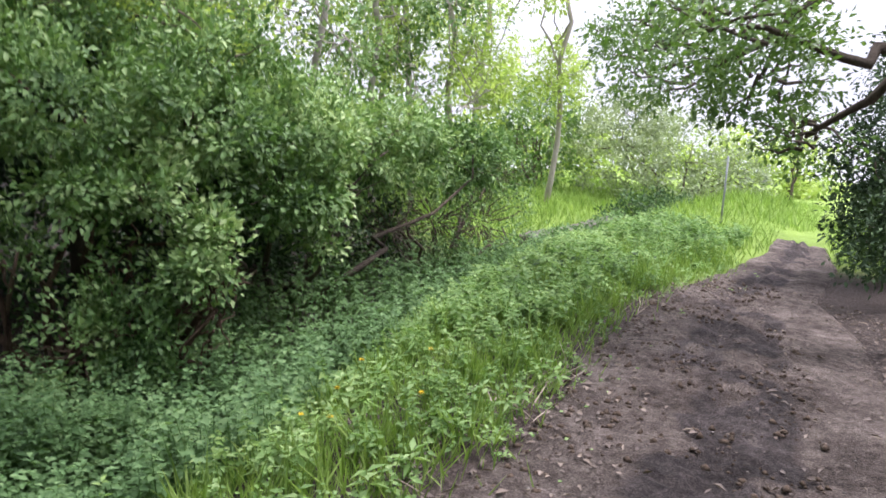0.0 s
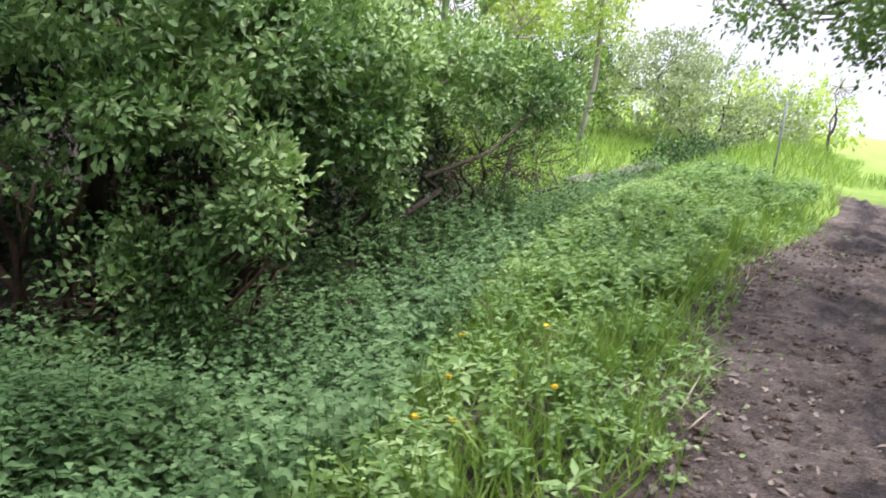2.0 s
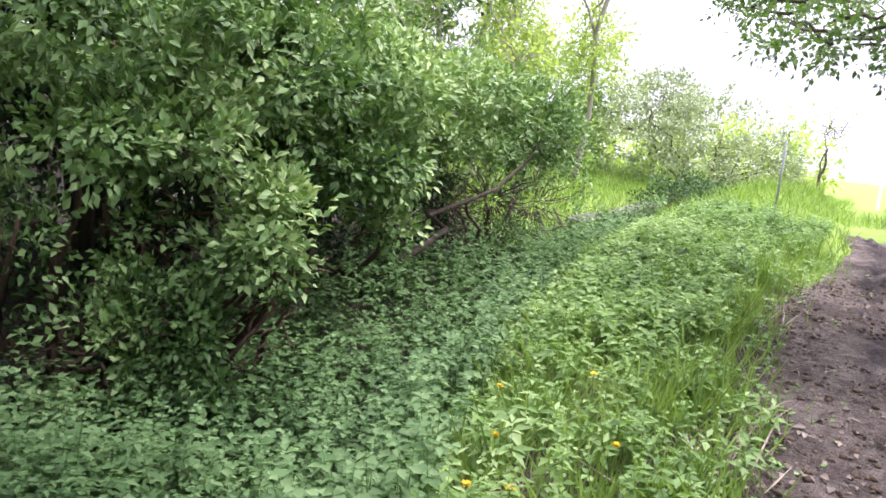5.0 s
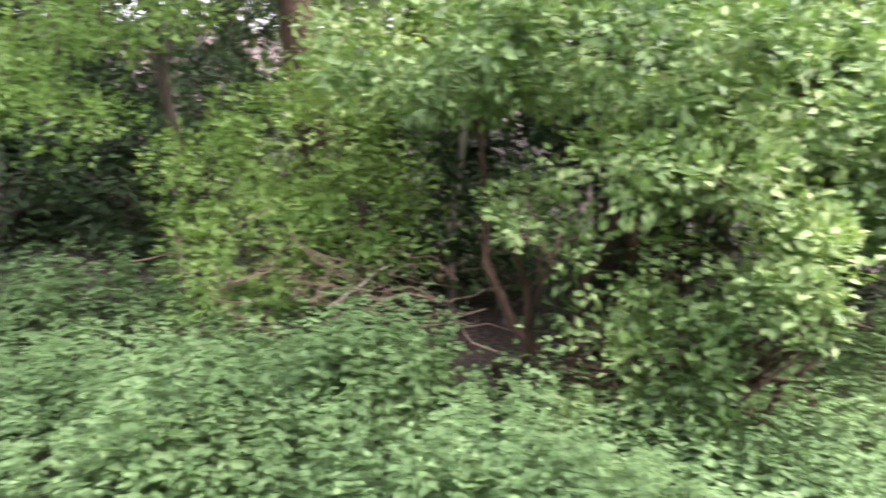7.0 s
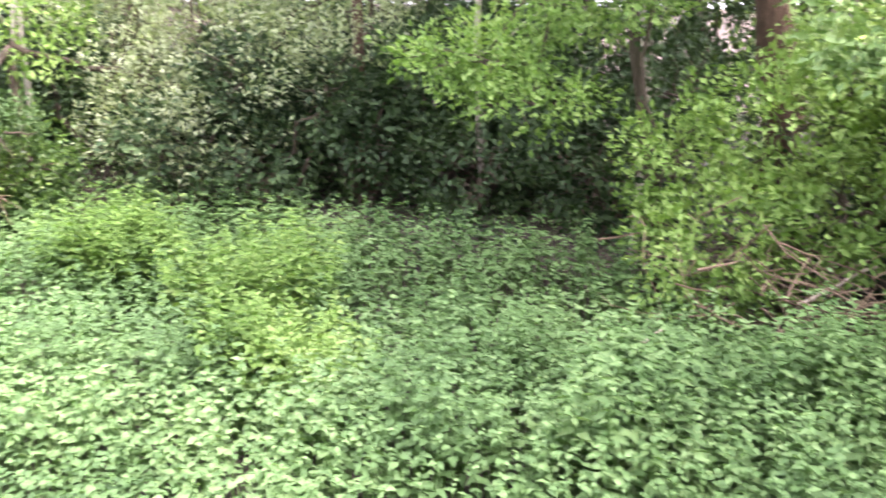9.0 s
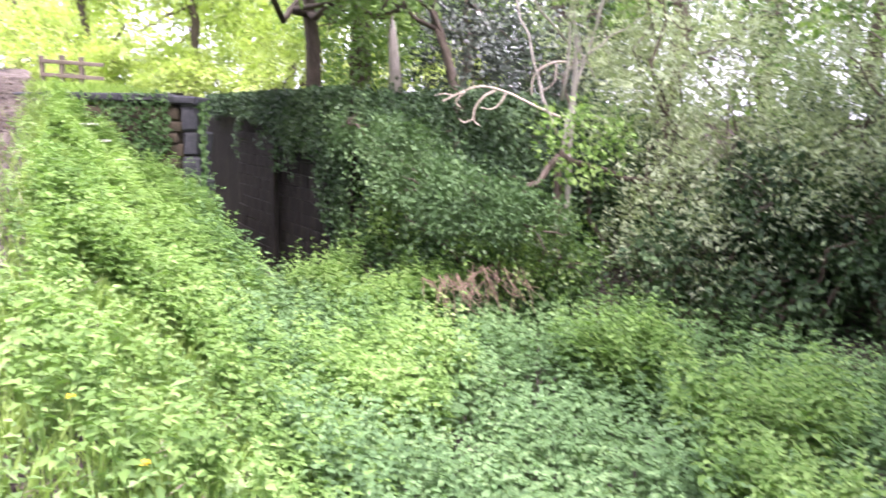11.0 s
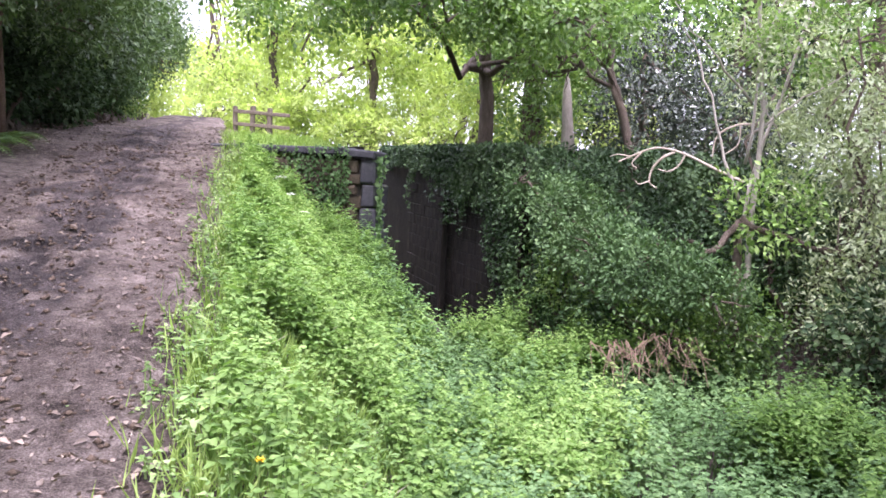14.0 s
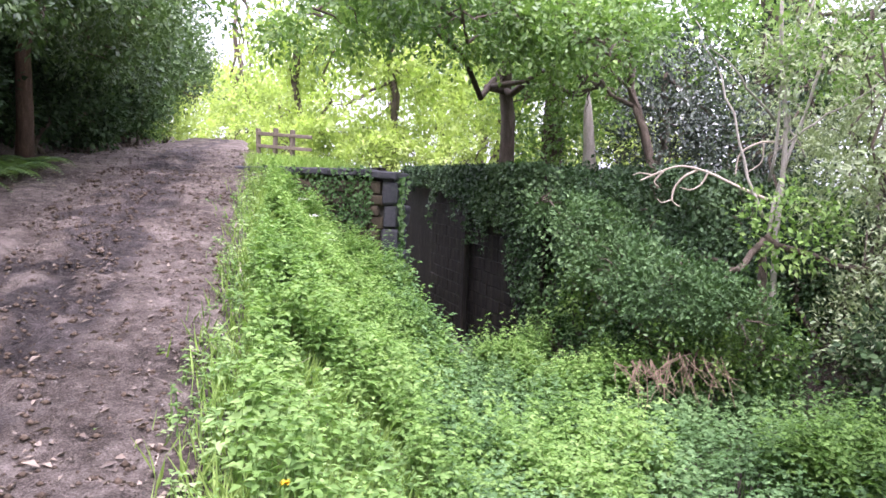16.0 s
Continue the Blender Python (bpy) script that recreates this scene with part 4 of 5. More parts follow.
# battered dark quoins at the lock's mouth
zc, k = BASE, 0
while zc < TOP - 0.16:
    h = min(0.31, TOP - 0.15 - zc)
    w, dd = (0.19, 0.6) if k % 2 else (0.21, 0.45)
    lean = 0.035 * (TOP - zc)
    p = Q + wing_dir * (w / 2 - 0.04 - lean) + inner * (dd / 2 - 0.02)
    block("quoin", (w, dd, h - 0.012), pose(p.x, p.y, zc + h / 2, 0, 0, wing_ang), M_bluebrick, wall_near, 0.025)
    zc += h
    k += 1
s = -0.02
while s < wing_len:
    w = 0.42 + 0.12 * rng.random()
    p = Q + wing_dir * (s + w / 2 - 0.06) + inner * 0.22
    block("coping_stone", (w - 0.015, 0.56, 0.1), pose(p.x, p.y, TOP - 0.09 + rng.normal() * 0.008, rng.normal(), rng.normal(), wing_ang), M_bluebrick, wall_near, 0.02)
    s += w


def chamber_wall(name, x, facing, label, y0, y1, material):
    """A long lock wall: backing, and coursed blocks proud of it near the mouth."""
    t = thing(name, label, "wall", kind="structure")
    L = y0 - y1
    block("backing", (0.6, L, TOP - BASE), pose(x - facing * 0.34, (y0 + y1) / 2, (TOP + BASE) / 2 - 0.03), material, t, 0.02)
    z, c = BASE, 0
    while z < TOP - 0.05:
        h = min(0.2, TOP - z)
        y = y0 + 0.01
        yy = 0.0 if c % 2 else -0.3
        while yy < 5.5:
            w = 0.3 + 0.4 * rng.random()
            block("stone", (0.1, w - 0.006, h - 0.006), pose(x - facing * (0.045 + 0.01 * rng.random()), y - max(yy, 0) - w / 2, z + h / 2), material, t, 0.008)
            yy += w
        z += h
        c += 1
    return t


chamber_wall("wall_far", -4.62, 1, "streaked stone wall of the empty lock chamber, shade put into its colour", -10.95, -34, M_streaked_shade)
chamber_wall("wall_towpath_side", -2.66, -1, "towpath side of the lock chamber in deep shade", -11.95, -34, M_streaked_shade)
# dark strip painting the missing gate's shaded recess in the far wall, and the closing wall at the chamber's head
rec = thing("recess_shade_strip", "upright strip painting the dark of the old gate recess", "timber")
block("post", (0.09, 0.22, 2.75), pose(-4.53, -14.1, 0.38), M_streaked_shade, rec, 0.02)
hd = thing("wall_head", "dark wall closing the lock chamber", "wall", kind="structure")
block("backing", (2.6, 0.6, 3.0), pose(-3.6, -34.2, 0.45), M_streaked_shade, hd, 0.02)


def ivy_sheet(name, xy, z, out, label, leaf=0.075, mat=M_ivy, lift=0.12):
    n = len(xy)
    p = np.column_stack([xy, z + lift * rng.random(n)])
    d = unit(rng.normal(size=(n, 3)) * 0.8 + np.array([0.2, 0.3, -0.35]))
    up = unit(np.array(out) + rng.normal(size=(n, 3)) * 0.4)
    size = leaf * (0.5 + 0.9 * rng.random(n))
    c, t = blades(p, d, up, size, size * 0.85, 0.15, 0.15, 0.4)
    return tagged(fast_mesh(name, c, t, mat), label, "ivy", "", "stuff")


def bank_zone(x, y):
    return (x < -4.6) & (y < -7.4 + 0.5 * (x + 4.6)) & (y > -14) & (x > -9)


xy = scatter(52000, -9, -4.6, -14, -7.2, bank_zone)
ivy_sheet("ivy", xy, ground_z(xy[:, 0], xy[:, 1]), (0.2, 0.5, 0.8), "dark ivy and bramble carpeting the bank beside the lock", 0.07, M_ivy, 0.3)
xy = scatter(15000, -8.2, -4.5, -11.0, -7.0, lambda x, y: bank_zone(x, y - 0.2) & (rng.random(len(x)) < smooth(-10.2, -8.4, y)) & (lumpy(np.column_stack([x, y, 0 * x]), 2.2, 3) > 0.42))
ivy_sheet("brambles", xy, ground_z(xy[:, 0], xy[:, 1]) + 0.15, (0.2, 0.5, 0.9), "green bramble leaves over the ivy bank", 0.075, M_nettle, 0.3)
# swelling ivy and bramble mounds on the bank
stemless("ivy_mound", "mounded ivy thicket spilling down the bank", [(-5.3, -9.7, 0.95, 0.6, 0.55, 0.5), (-5.9, -10.3, 1.5, 0.7, 0.6, 0.5), (-5.1, -10.6, 1.6, 0.5, 0.5, 0.4), (-6.6, -9.4, 0.9, 0.7, 0.6, 0.5), (-5.0, -8.9, 0.35, 0.5, 0.45, 0.4), (-5.8, -8.7, 0.35, 0.6, 0.5, 0.4), (-7.3, -9.0, 0.8, 0.7, 0.6, 0.5)],
         13000, 0.068, M_ivy, gap=0.3, seed=41, foot=(-5.8, -9.8))
stemless("bramble_mound", "green bramble mound at the foot of the bank", [(-5.2, -8.2, 0.1, 0.55, 0.45, 0.4), (-6.0, -8.0, 0.05, 0.5, 0.4, 0.4), (-4.8, -9.6, 0.5, 0.35, 0.5, 0.45)], 5000, 0.055, M_oak, gap=0.34, seed=42, foot=(-5.5, -8.2))
stemless("bramble_mound", "bramble and ivy swelling out over the slope beside the lock", [(-4.53, -9.77, 1.24, 0.42, 0.38, 0.32), (-4.74, -8.96, 0.86, 0.45, 0.41, 0.34), (-5.07, -8.28, 0.64, 0.50, 0.45, 0.38), (-5.42, -7.67, 0.50, 0.42, 0.38, 0.32), (-4.33, -10.41, 1.55, 0.30, 0.27, 0.22)], 13000, 0.052, M_ivy_bramble, gap=0.42, seed=43, foot=(-5.2, -9.3))
# ivy hanging over the far wall's end and top
n = 16000
yy = -10.8 - rng.random(n) ** 1.6 * 8
hang = rng.random(n) ** 1.8 * (2.3 * np.exp((yy + 10.9) * 0.75) + 0.35) * (0.5 + lumpy(np.column_stack([yy, yy * 0, yy * 0]), 2.2, 1.0))
ivy_sheet("ivy", np.column_stack([-4.56 + 0.12 * rng.random(n), yy]), TOP + 0.08 - hang, (1, 0.2, 0.3), "ivy curtain trailing over the lock wall", 0.05, M_ivy, 0.06)
for k in range(16):
    y0_, n_ = -11.1 - 5.2 * rng.random(), 160
    drop = rng.random(n_) * (0.5 + 1.1 * rng.random())
    ivy_sheet("ivy", np.column_stack([-4.5 + 0.06 * rng.random(n_), y0_ + 0.1 * rng.normal(size=n_) + 0.12 * np.sin(drop * 5 + k)]), TOP - drop, (1, 0.2, 0.3), "thin ivy strand hanging down the lock wall", 0.05, M_ivy, 0.04)
n = 4500
xx = -4.6 - rng.random(n) ** 1.5 * 0.8
zz = 1.9 - rng.random(n) * 2.4
ivy_sheet("ivy", np.column_stack([xx, -10.85 + 0.9 * (1.9 - zz) / 2.6 + 0.15 * rng.random(n)]), zz, (0.1, 1, 0.3), "ivy draped round the end of the lock wall", 0.052, M_ivy, 0.05)
n = 1500
ivy_sheet("ivy", np.column_stack([-2.72 - 0.08 * rng.random(n), -11.25 - 0.5 * rng.random(n)]), 1.8 - 2.2 * rng.random(n), (-0.6, 1, 0.2), "ivy creeping down the lock's corner", 0.055, M_nettle, 0.02)
n = 3600
s_ = rng.random(n)
wl_ = np.array([Q.x, Q.y]) + s_[:, None] * np.array([WING.x - Q.x, WING.y - Q.y]) + np.array([-inner.x, -inner.y]) * (0.02 + 0.08 * rng.random(n))[:, None]
ivy_sheet("creeper", wl_[s_ > 0.12], (1.9 - rng.random(n) ** 0.8 * 1.9 * (0.25 + s_))[s_ > 0.12], (0.3, 1, 0.2), "small-leaved creeper on the wing wall", 0.045, M_nettle, 0.02)
# dry stalk patches on the bank
for cx, cy, cz, nn in ((-5.0, -8.0, 0.25, 34), (-4.5, -8.1, 0.1, 26)):
    dry = thing("dead_stalks", "tuft of dry pinkish-brown dead stalks on the ivy bank", "dead stalks")
    cz = float(ground_z(cx, cy)) + 0.62
    for k in range(nn):
        a = np.array([cx + rng.normal() * 0.18, cy + 0.1 + rng.normal() * 0.1, cz + 0.12 + 0.1 * rng.random()])
        v, f = tube(wander(a, a + np.array([rng.normal() * 0.22, 0.1 + 0.2 * rng.random(), -0.15 - 0.35 * rng.random()]), 4, 0.12), taper(0.007, 0.003, 5), 4)
        link_mesh("stalk", v, f, M_stick, dry)

# ---- trees by the lock ----
tree("oak_tree", "oak with dark straight trunk and spreading fresh canopy over the lock", (-5.75, -15.5), (-5.5, -15.3, 6.0), 0.17,
     [(-3.3, -10.8, 4.0, 1.5, 1.3, 0.55), (-1.6, -11.5, 3.9, 1.3, 1.2, 0.5), (-5.1, -10.6, 3.7, 1.0, 1.0, 0.55), (-4.4, -12.6, 4.1, 1.4, 1.2, 0.6), (-5.4, -11.6, 3.3, 0.7, 0.8, 0.5), (-3.0, -13.5, 4.6, 1.8, 1.6, 0.7), (-6.0, -13.8, 4.4, 1.4, 1.4, 0.8), (-2.2, -9.6, 4.3, 1.2, 1.0, 0.5)],
     25000, 0.085, M_oak, M_bark, 8, gap=0.47, seed=12, twigs=60, sway=0.012)
tree("oak_tree", "second stout oak trunk half hidden in leaves", (-7.4, -17.0), (-7.3, -17.0, 7.0), 0.27, spray_blobs(-7.2, -16.4, 4.0, 1.6, 5), 7000, 0.11, M_oak, M_bark, 5, seed=13)
snag = thing("dead_snag", "pale broken dead trunk standing in ivy", "tree")
v, f = tube(wander((-6.3, -13.1, 1.5), (-6.2, -13.1, 3.3), 6, 0.02), [0.13, 0.12, 0.115, 0.1, 0.09, 0.07, 0.015], 9, 0.15)
link_mesh("trunk", v, f, M_palebark, snag, True)
tree("leaning_oak", "dark twisted trunk leaning out of the ivy bank", (-6.3, -10.6), (-6.1, -11.9, 4.3), 0.09, spray_blobs(-5.9, -12.0, 4.2, 1.1, 4), 6000, 0.075, M_oak, M_bark, 5, seed=14, sway=0.035)
tree("holly_tree", "dark grey-green holly behind the lock", (-7.3, -12.6), (-7.3, -12.6, 3.6), 0.09,
     [(-7.2, -12.2, 2.5, 0.9, 0.9, 1.0), (-7.6, -12.8, 3.4, 0.8, 0.8, 0.9), (-6.8, -11.5, 2.0, 0.6, 0.7, 0.5), (-8.3, -11.7, 2.4, 0.9, 0.9, 1.0)], 14000, 0.07, M_holly, M_bark, 4, gap=0.32, seed=15)
stemless("shaded_shrub", "very dark shrub under the trees in the shade leaf colour", [(-6.3, -10.4, 1.2, 0.7, 0.6, 0.6), (-7.2, -10.0, 1.3, 0.9, 0.7, 0.7), (-8.0, -9.3, 0.9, 0.8, 0.8, 0.8)], 7000, 0.08, M_shade, gap=0.32, seed=16, foot=(-7.0, -10.2))

ash = thing("dead_ash", "bare pale-barked ash with several upright stems", "tree")
for a, b, r in (((-6.25, -8.45, 0.1), (-6.55, -8.85, 6.0), 0.042), ((-6.3, -8.5, 1.1), (-7.9, -8.9, 5.6), 0.027), ((-6.35, -8.6, 1.9), (-6.75, -8.5, 4.8), 0.02), ((-6.2, -8.45, 1.5), (-5.6, -8.9, 3.4), 0.022),
                ((-6.45, -8.7, 2.6), (-5.3, -8.6, 3.6), 0.018), ((-6.4, -8.7, 2.2), (-7.2, -8.0, 3.0), 0.018), ((-6.9, -8.7, 2.2), (-6.4, -8.9, 3.6), 0.016)):
    ln = wander(a, b, 9, 0.035)
    v, f = tube(ln, taper(r, r * 0.35, len(ln)), 7, 0.1)
    link_mesh("stem", v, f, M_palebark, ash, True)
v, f = tube([(-6.15, -8.3, -0.2), (-6.17, -8.32, 0.35), (-6.2, -8.4, 0.8), (-6.22, -8.45, 1.1)], [0.07, 0.06, 0.055, 0.045], 9, 0.12)
link_mesh("stump", v, f, M_bark, ash, True)
for a, b in (((-6.2, -8.4, 1.25), (-5.55, -8.15, 0.85)), ((-6.2, -8.4, 1.3), (-7.0, -7.9, 1.0)), ((-6.9, -7.9, 1.0), (-7.5, -7.6, 0.7))):
    v, f = tube(wander(a, b, 6, 0.08), taper(0.045, 0.03, 7), 7, 0.1)
    link_mesh("limb", v, f, M_bark, ash, True)
c_, t_ = sprays([(-6.1, -8.6, 4.1, 1.2, 0.7, 0.35), (-5.3, -8.8, 3.7, 0.6, 0.5, 0.25), (-6.4, -8.2, 1.4, 0.6, 0.5, 0.4), (-7.0, -8.4, 3.3, 0.8, 0.6, 0.4)], 3000, 0.075, 12, 0.14, 0.4, 17)
fast_mesh("crown", c_, t_, M_fresh, ash, "thin yellow-green young leaves")


def curl(name, label, lines):
    t = thing(name, label, "branch")
    for pts, r in lines:
        dense = []
        for i in range(len(pts) - 1):
            p0, p1 = np.array(pts[max(i - 1, 0)]), np.array(pts[i])
            p2, p3 = np.array(pts[i + 1]), np.array(pts[min(i + 2, len(pts) - 1)])
            for s in np.linspace(0, 1, 6)[:-1]:
                dense.append(0.5 * (2 * p1 + (p2 - p0) * s + (2 * p0 - 5 * p1 + 4 * p2 - p3) * s * s + (3 * p1 - p0 - 3 * p2 + p3) * s ** 3))
        dense.append(np.array(pts[-1], float))
        v, f = tube(dense, taper(r, r * 0.45, len(dense)), 6, 0.1)
        link_mesh("limb", v, f, M_deadwood, t, True)
    return t


curl("dead_branch", "bleached dead branch curling out from the ash", [
    ([(-6.25, -8.46, 1.7), (-6.0, -8.65, 1.83), (-5.72, -8.83, 1.98), (-5.5, -8.95, 2.04), (-5.37, -9.04, 2.02), (-5.2, -9.15, 1.93), (-5.08, -9.22, 1.86)], 0.019),
    ([(-5.62, -8.9, 2.0), (-5.5, -8.95, 1.93), (-5.42, -9.02, 1.8), (-5.4, -9.03, 1.65), (-5.47, -8.98, 1.58)], 0.018),
    ([(-5.4, -9.03, 1.66), (-5.3, -9.08, 1.62), (-5.25, -9.1, 1.66)], 0.01),
    ([(-5.72, -8.83, 1.98), (-5.66, -8.86, 1.85), (-5.56, -8.9, 1.78), (-5.46, -8.97, 1.8)], 0.013),
    ([(-5.3, -9.08, 1.98), (-5.22, -9.14, 1.86), (-5.26, -9.1, 1.8)], 0.012),
    ([(-5.2, -9.15, 1.93), (-5.08, -9.22, 1.95), (-5.0, -9.26, 1.92)], 0.009)])
curl("dead_branch", "bleached dead branch hooked up against the pale stem", [
    ([(-6.42, -8.62, 2.35), (-6.2, -8.6, 2.33), (-6.0, -8.66, 2.2), (-5.97, -8.68, 1.95)], 0.016),
    ([(-6.25, -8.6, 2.33), (-6.24, -8.6, 2.12), (-6.1, -8.64, 2.0)], 0.011)])

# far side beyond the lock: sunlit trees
for bx, by, h, m in ((-3.2, -27, 7, M_sunlit), (-5.5, -25, 7, M_sunlit), (-8.5, -24, 8, M_sunlit), (-6.8, -31, 8, M_sunlit), (-11, -21, 8, M_oak), (-1.5, -36, 9, M_sunlit), (-4, -40, 9, M_sunlit), (-10, -30, 9, M_sunlit), (-13.5, -25, 9, M_sunlit), (1.0, -44, 9, M_sunlit), (-13, -17, 8, M_oak)):
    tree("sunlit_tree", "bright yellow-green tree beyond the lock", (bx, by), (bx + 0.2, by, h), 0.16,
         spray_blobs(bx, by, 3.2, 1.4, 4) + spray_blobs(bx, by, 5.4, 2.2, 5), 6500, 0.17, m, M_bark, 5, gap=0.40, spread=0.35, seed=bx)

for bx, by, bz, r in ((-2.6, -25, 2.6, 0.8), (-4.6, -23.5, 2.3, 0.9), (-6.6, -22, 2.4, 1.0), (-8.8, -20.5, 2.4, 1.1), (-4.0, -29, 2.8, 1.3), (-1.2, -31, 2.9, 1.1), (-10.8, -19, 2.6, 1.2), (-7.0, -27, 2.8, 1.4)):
    stemless("sunlit_bush", "bright bush in the open beyond the lock", [(bx, by, bz, r, r, r * 0.7), (bx - 0.6, by - 0.5, bz + 0.4, r * 0.8, r * 0.8, r * 0.6)], 2600, 0.12, M_sunlit, gap=0.3, seed=bx, foot=(bx, by))

# ---- wooded bank above the path ----
for bx, by, h, r in ((2.55, -9.6, 6, 0.1), (2.2, -11.4, 6.5, 0.13), (2.0, -12.4, 6.5, 0.12), (2.35, -14.2, 7, 0.14), (1.9, -16.5, 7, 0.13), (2.3, -18.5, 7, 0.13), (1.7, -22, 7, 0.14), (1.6, -26, 7, 0.14), (3.4, -12.2, 7, 0.16), (3.6, -15.5, 7, 0.16), (4.2, -6.5, 7, 0.15), (4.6, -3, 7, 0.15), (4.2, 0.5, 7, 0.15), (3.0, 4.0, 7, 0.15)):
    tree("bank_tree", "leaning woodland tree on the bank above the path", (bx, by), (bx - 0.2 + rng.normal() * 0.4, by + rng.normal() * 0.5, h), r,
         spray_blobs(bx - 0.5, by, 4.4, 1.1, 4) + spray_blobs(bx, by, 5.5, 1.5, 4), 5200, 0.085, M_sycamore, M_redbark, 5, gap=0.38, seed=bx + by)
tree("sycamore", "sycamore boughs hanging over the path", (2.9, -10.4), (2.4, -10.6, 6.5), 0.15,
     [(1.6, -10.6, 3.7, 0.8, 0.9, 0.4), (0.9, -11.4, 4.0, 0.8, 0.9, 0.4), (1.9, -9.2, 3.6, 0.7, 0.8, 0.45), (0.6, -13.5, 4.2, 0.9, 1.2, 0.6), (1.3, -13, 3.5, 0.6, 0.9, 0.5), (1.25, -15.2, 3.7, 0.7, 1.0, 0.6), (1.0, -17.2, 4.1, 0.8, 1.2, 0.8), (0.85, -20, 4.5, 0.9, 1.3, 1.0), (0.5, -24, 4.9, 1.0, 1.5, 1.0)], 25000, 0.085, M_sycamore, M_bark, 5, gap=0.42, seed=18)
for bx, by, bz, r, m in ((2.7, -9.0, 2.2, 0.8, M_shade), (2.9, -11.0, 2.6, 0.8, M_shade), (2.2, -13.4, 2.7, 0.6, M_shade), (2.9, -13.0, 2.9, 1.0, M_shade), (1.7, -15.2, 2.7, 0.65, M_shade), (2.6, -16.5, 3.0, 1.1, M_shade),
                         (1.8, -18.0, 3.1, 0.8, M_shade), (1.5, -21, 3.3, 0.9, M_ivy_bramble), (1.5, -25, 3.6, 1.1, M_oak), (1.2, -29, 3.8, 1.2, M_sunlit), (3.8, -18, 3.6, 1.5, M_shade), (4.2, -10, 3.4, 1.4, M_shade), (4.6, -13.5, 3.8, 1.6, M_shade), (2.7, -19.5, 3.7, 1.2, M_shade), (2.5, -22.5, 4.0, 1.3, M_shade), (3.2, -25.5, 4.4, 1.6, M_ivy_bramble), (5.0, -16.5, 4.8, 1.8, M_shade), (5.0, -20.5, 5.0, 2.0, M_shade), (3.4, -11.6, 4.6, 1.2, M_shade), (3.0, -14.8, 4.6, 1.1, M_shade)):
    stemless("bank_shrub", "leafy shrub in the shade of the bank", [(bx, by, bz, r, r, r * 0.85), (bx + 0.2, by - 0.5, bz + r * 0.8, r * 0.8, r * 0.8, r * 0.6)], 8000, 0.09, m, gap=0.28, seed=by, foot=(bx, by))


# unseen dense trees, added to block skylight from the bank's side
for by in (-7.5, -4.2, -1.0, 2.4, 5.6, 9.5):
    tree("bank_tree", "unseen tall tree added on the wooded bank to block skylight", (5.4, by), (5.0, by + 0.3, 8.0), 0.2,
         [(4.6, by, 3.6, 1.8, 2.0, 1.6), (5.2, by + 0.8, 5.6, 2.4, 2.2, 2.0), (6.2, by - 0.5, 3.2, 2.0, 2.0, 1.8), (3.9, by + 0.4, 6.4, 1.8, 2.0, 0.9)], 9000, 0.22, M_oak, M_bark, 3, gap=0.2, spread=0.4, seed=by, twigs=4)


def fern(x, y, size):
    """Arching fronds, each a rib with pairs of leaflets."""
    z = float(ground_z(x, y))
    t = thing("fern", "green fern arching over the path's edge", "fern", (x, y, z), "ferns on the bank")
    for k in range(9):
        a = k * 0.7 + rng.normal() * 0.2
        L = size * (0.7 + 0.5 * rng.random())
        s = np.linspace(0, 1, 22)
        rib = np.column_stack([np.cos(a) * L * s, np.sin(a) * L * s, L * (0.75 * s - 0.75 * s ** 2.2)])
        co, tr = [], []
        for sd in (1, -1):
            d = np.column_stack([-np.sin(a) * sd + 0.4 * np.cos(a) + 0 * s, np.cos(a) * sd + 0.4 * np.sin(a) + 0 * s, -0.15 + 0 * s])
            c, q = blades(rib, d, np.tile([0, 0, 1.0], (22, 1)), L * 0.26 * np.sin(np.pi * (0.12 + 0.85 * s)) + 0.01, L * 0.045, 0.1, 0.1, 0.35)
            tr.append(q + sum(len(w) for w in co))
            co.append(c)
        fast_mesh("frond", np.concatenate(co), np.concatenate(tr), M_fern, t)
    return t


for x, y, s in ((1.75, -10.6, 0.6), (1.6, -11.1, 0.55), (1.95, -10.0, 0.6), (1.5, -11.8, 0.5), (2.1, -9.2, 0.6), (1.9, -10.9, 0.6), (1.75, -11.6, 0.5)):
    fern(x + 0.3, y, s)

# ---- fence beyond the lock ----
fence = thing("fence", "short weathered timber post-and-rail fence beside the path", "fence")
fa, fb_ = np.array([-1.55, -22.6]), np.array([-2.75, -21.7])
for k in range(4):
    p = fa + (fb_ - fa) * k / 3
    block("post", (0.11, 0.09, 0.85 + 0.05 * (k % 2)), pose(p[0], p[1], float(ground_z(p[0], p[1])) + 0.38, rng.normal() * 1.5, rng.normal() * 1.5, 40), M_post, fence, 0.012)
ang = math.degrees(math.atan2(*(fb_ - fa)[::-1]))
for h in (0.35, 0.66):
    p = (fa + fb_) / 2
    block("rail", (1.6, 0.045, 0.09), pose(p[0], p[1] + 0.06, float(ground_z(p[0], p[1])) + h, 0, 3, ang), M_post, fence, 0.01)
dk = thing("strainer_post", "tall dark timber post at the fence's end", "post")
block("post", (0.1, 0.1, 1.25), pose(-2.86, -21.7, float(ground_z(-2.86, -21.7)) + 0.55, 0, 2, 10), M_streaked_shade, dk, 0.012)

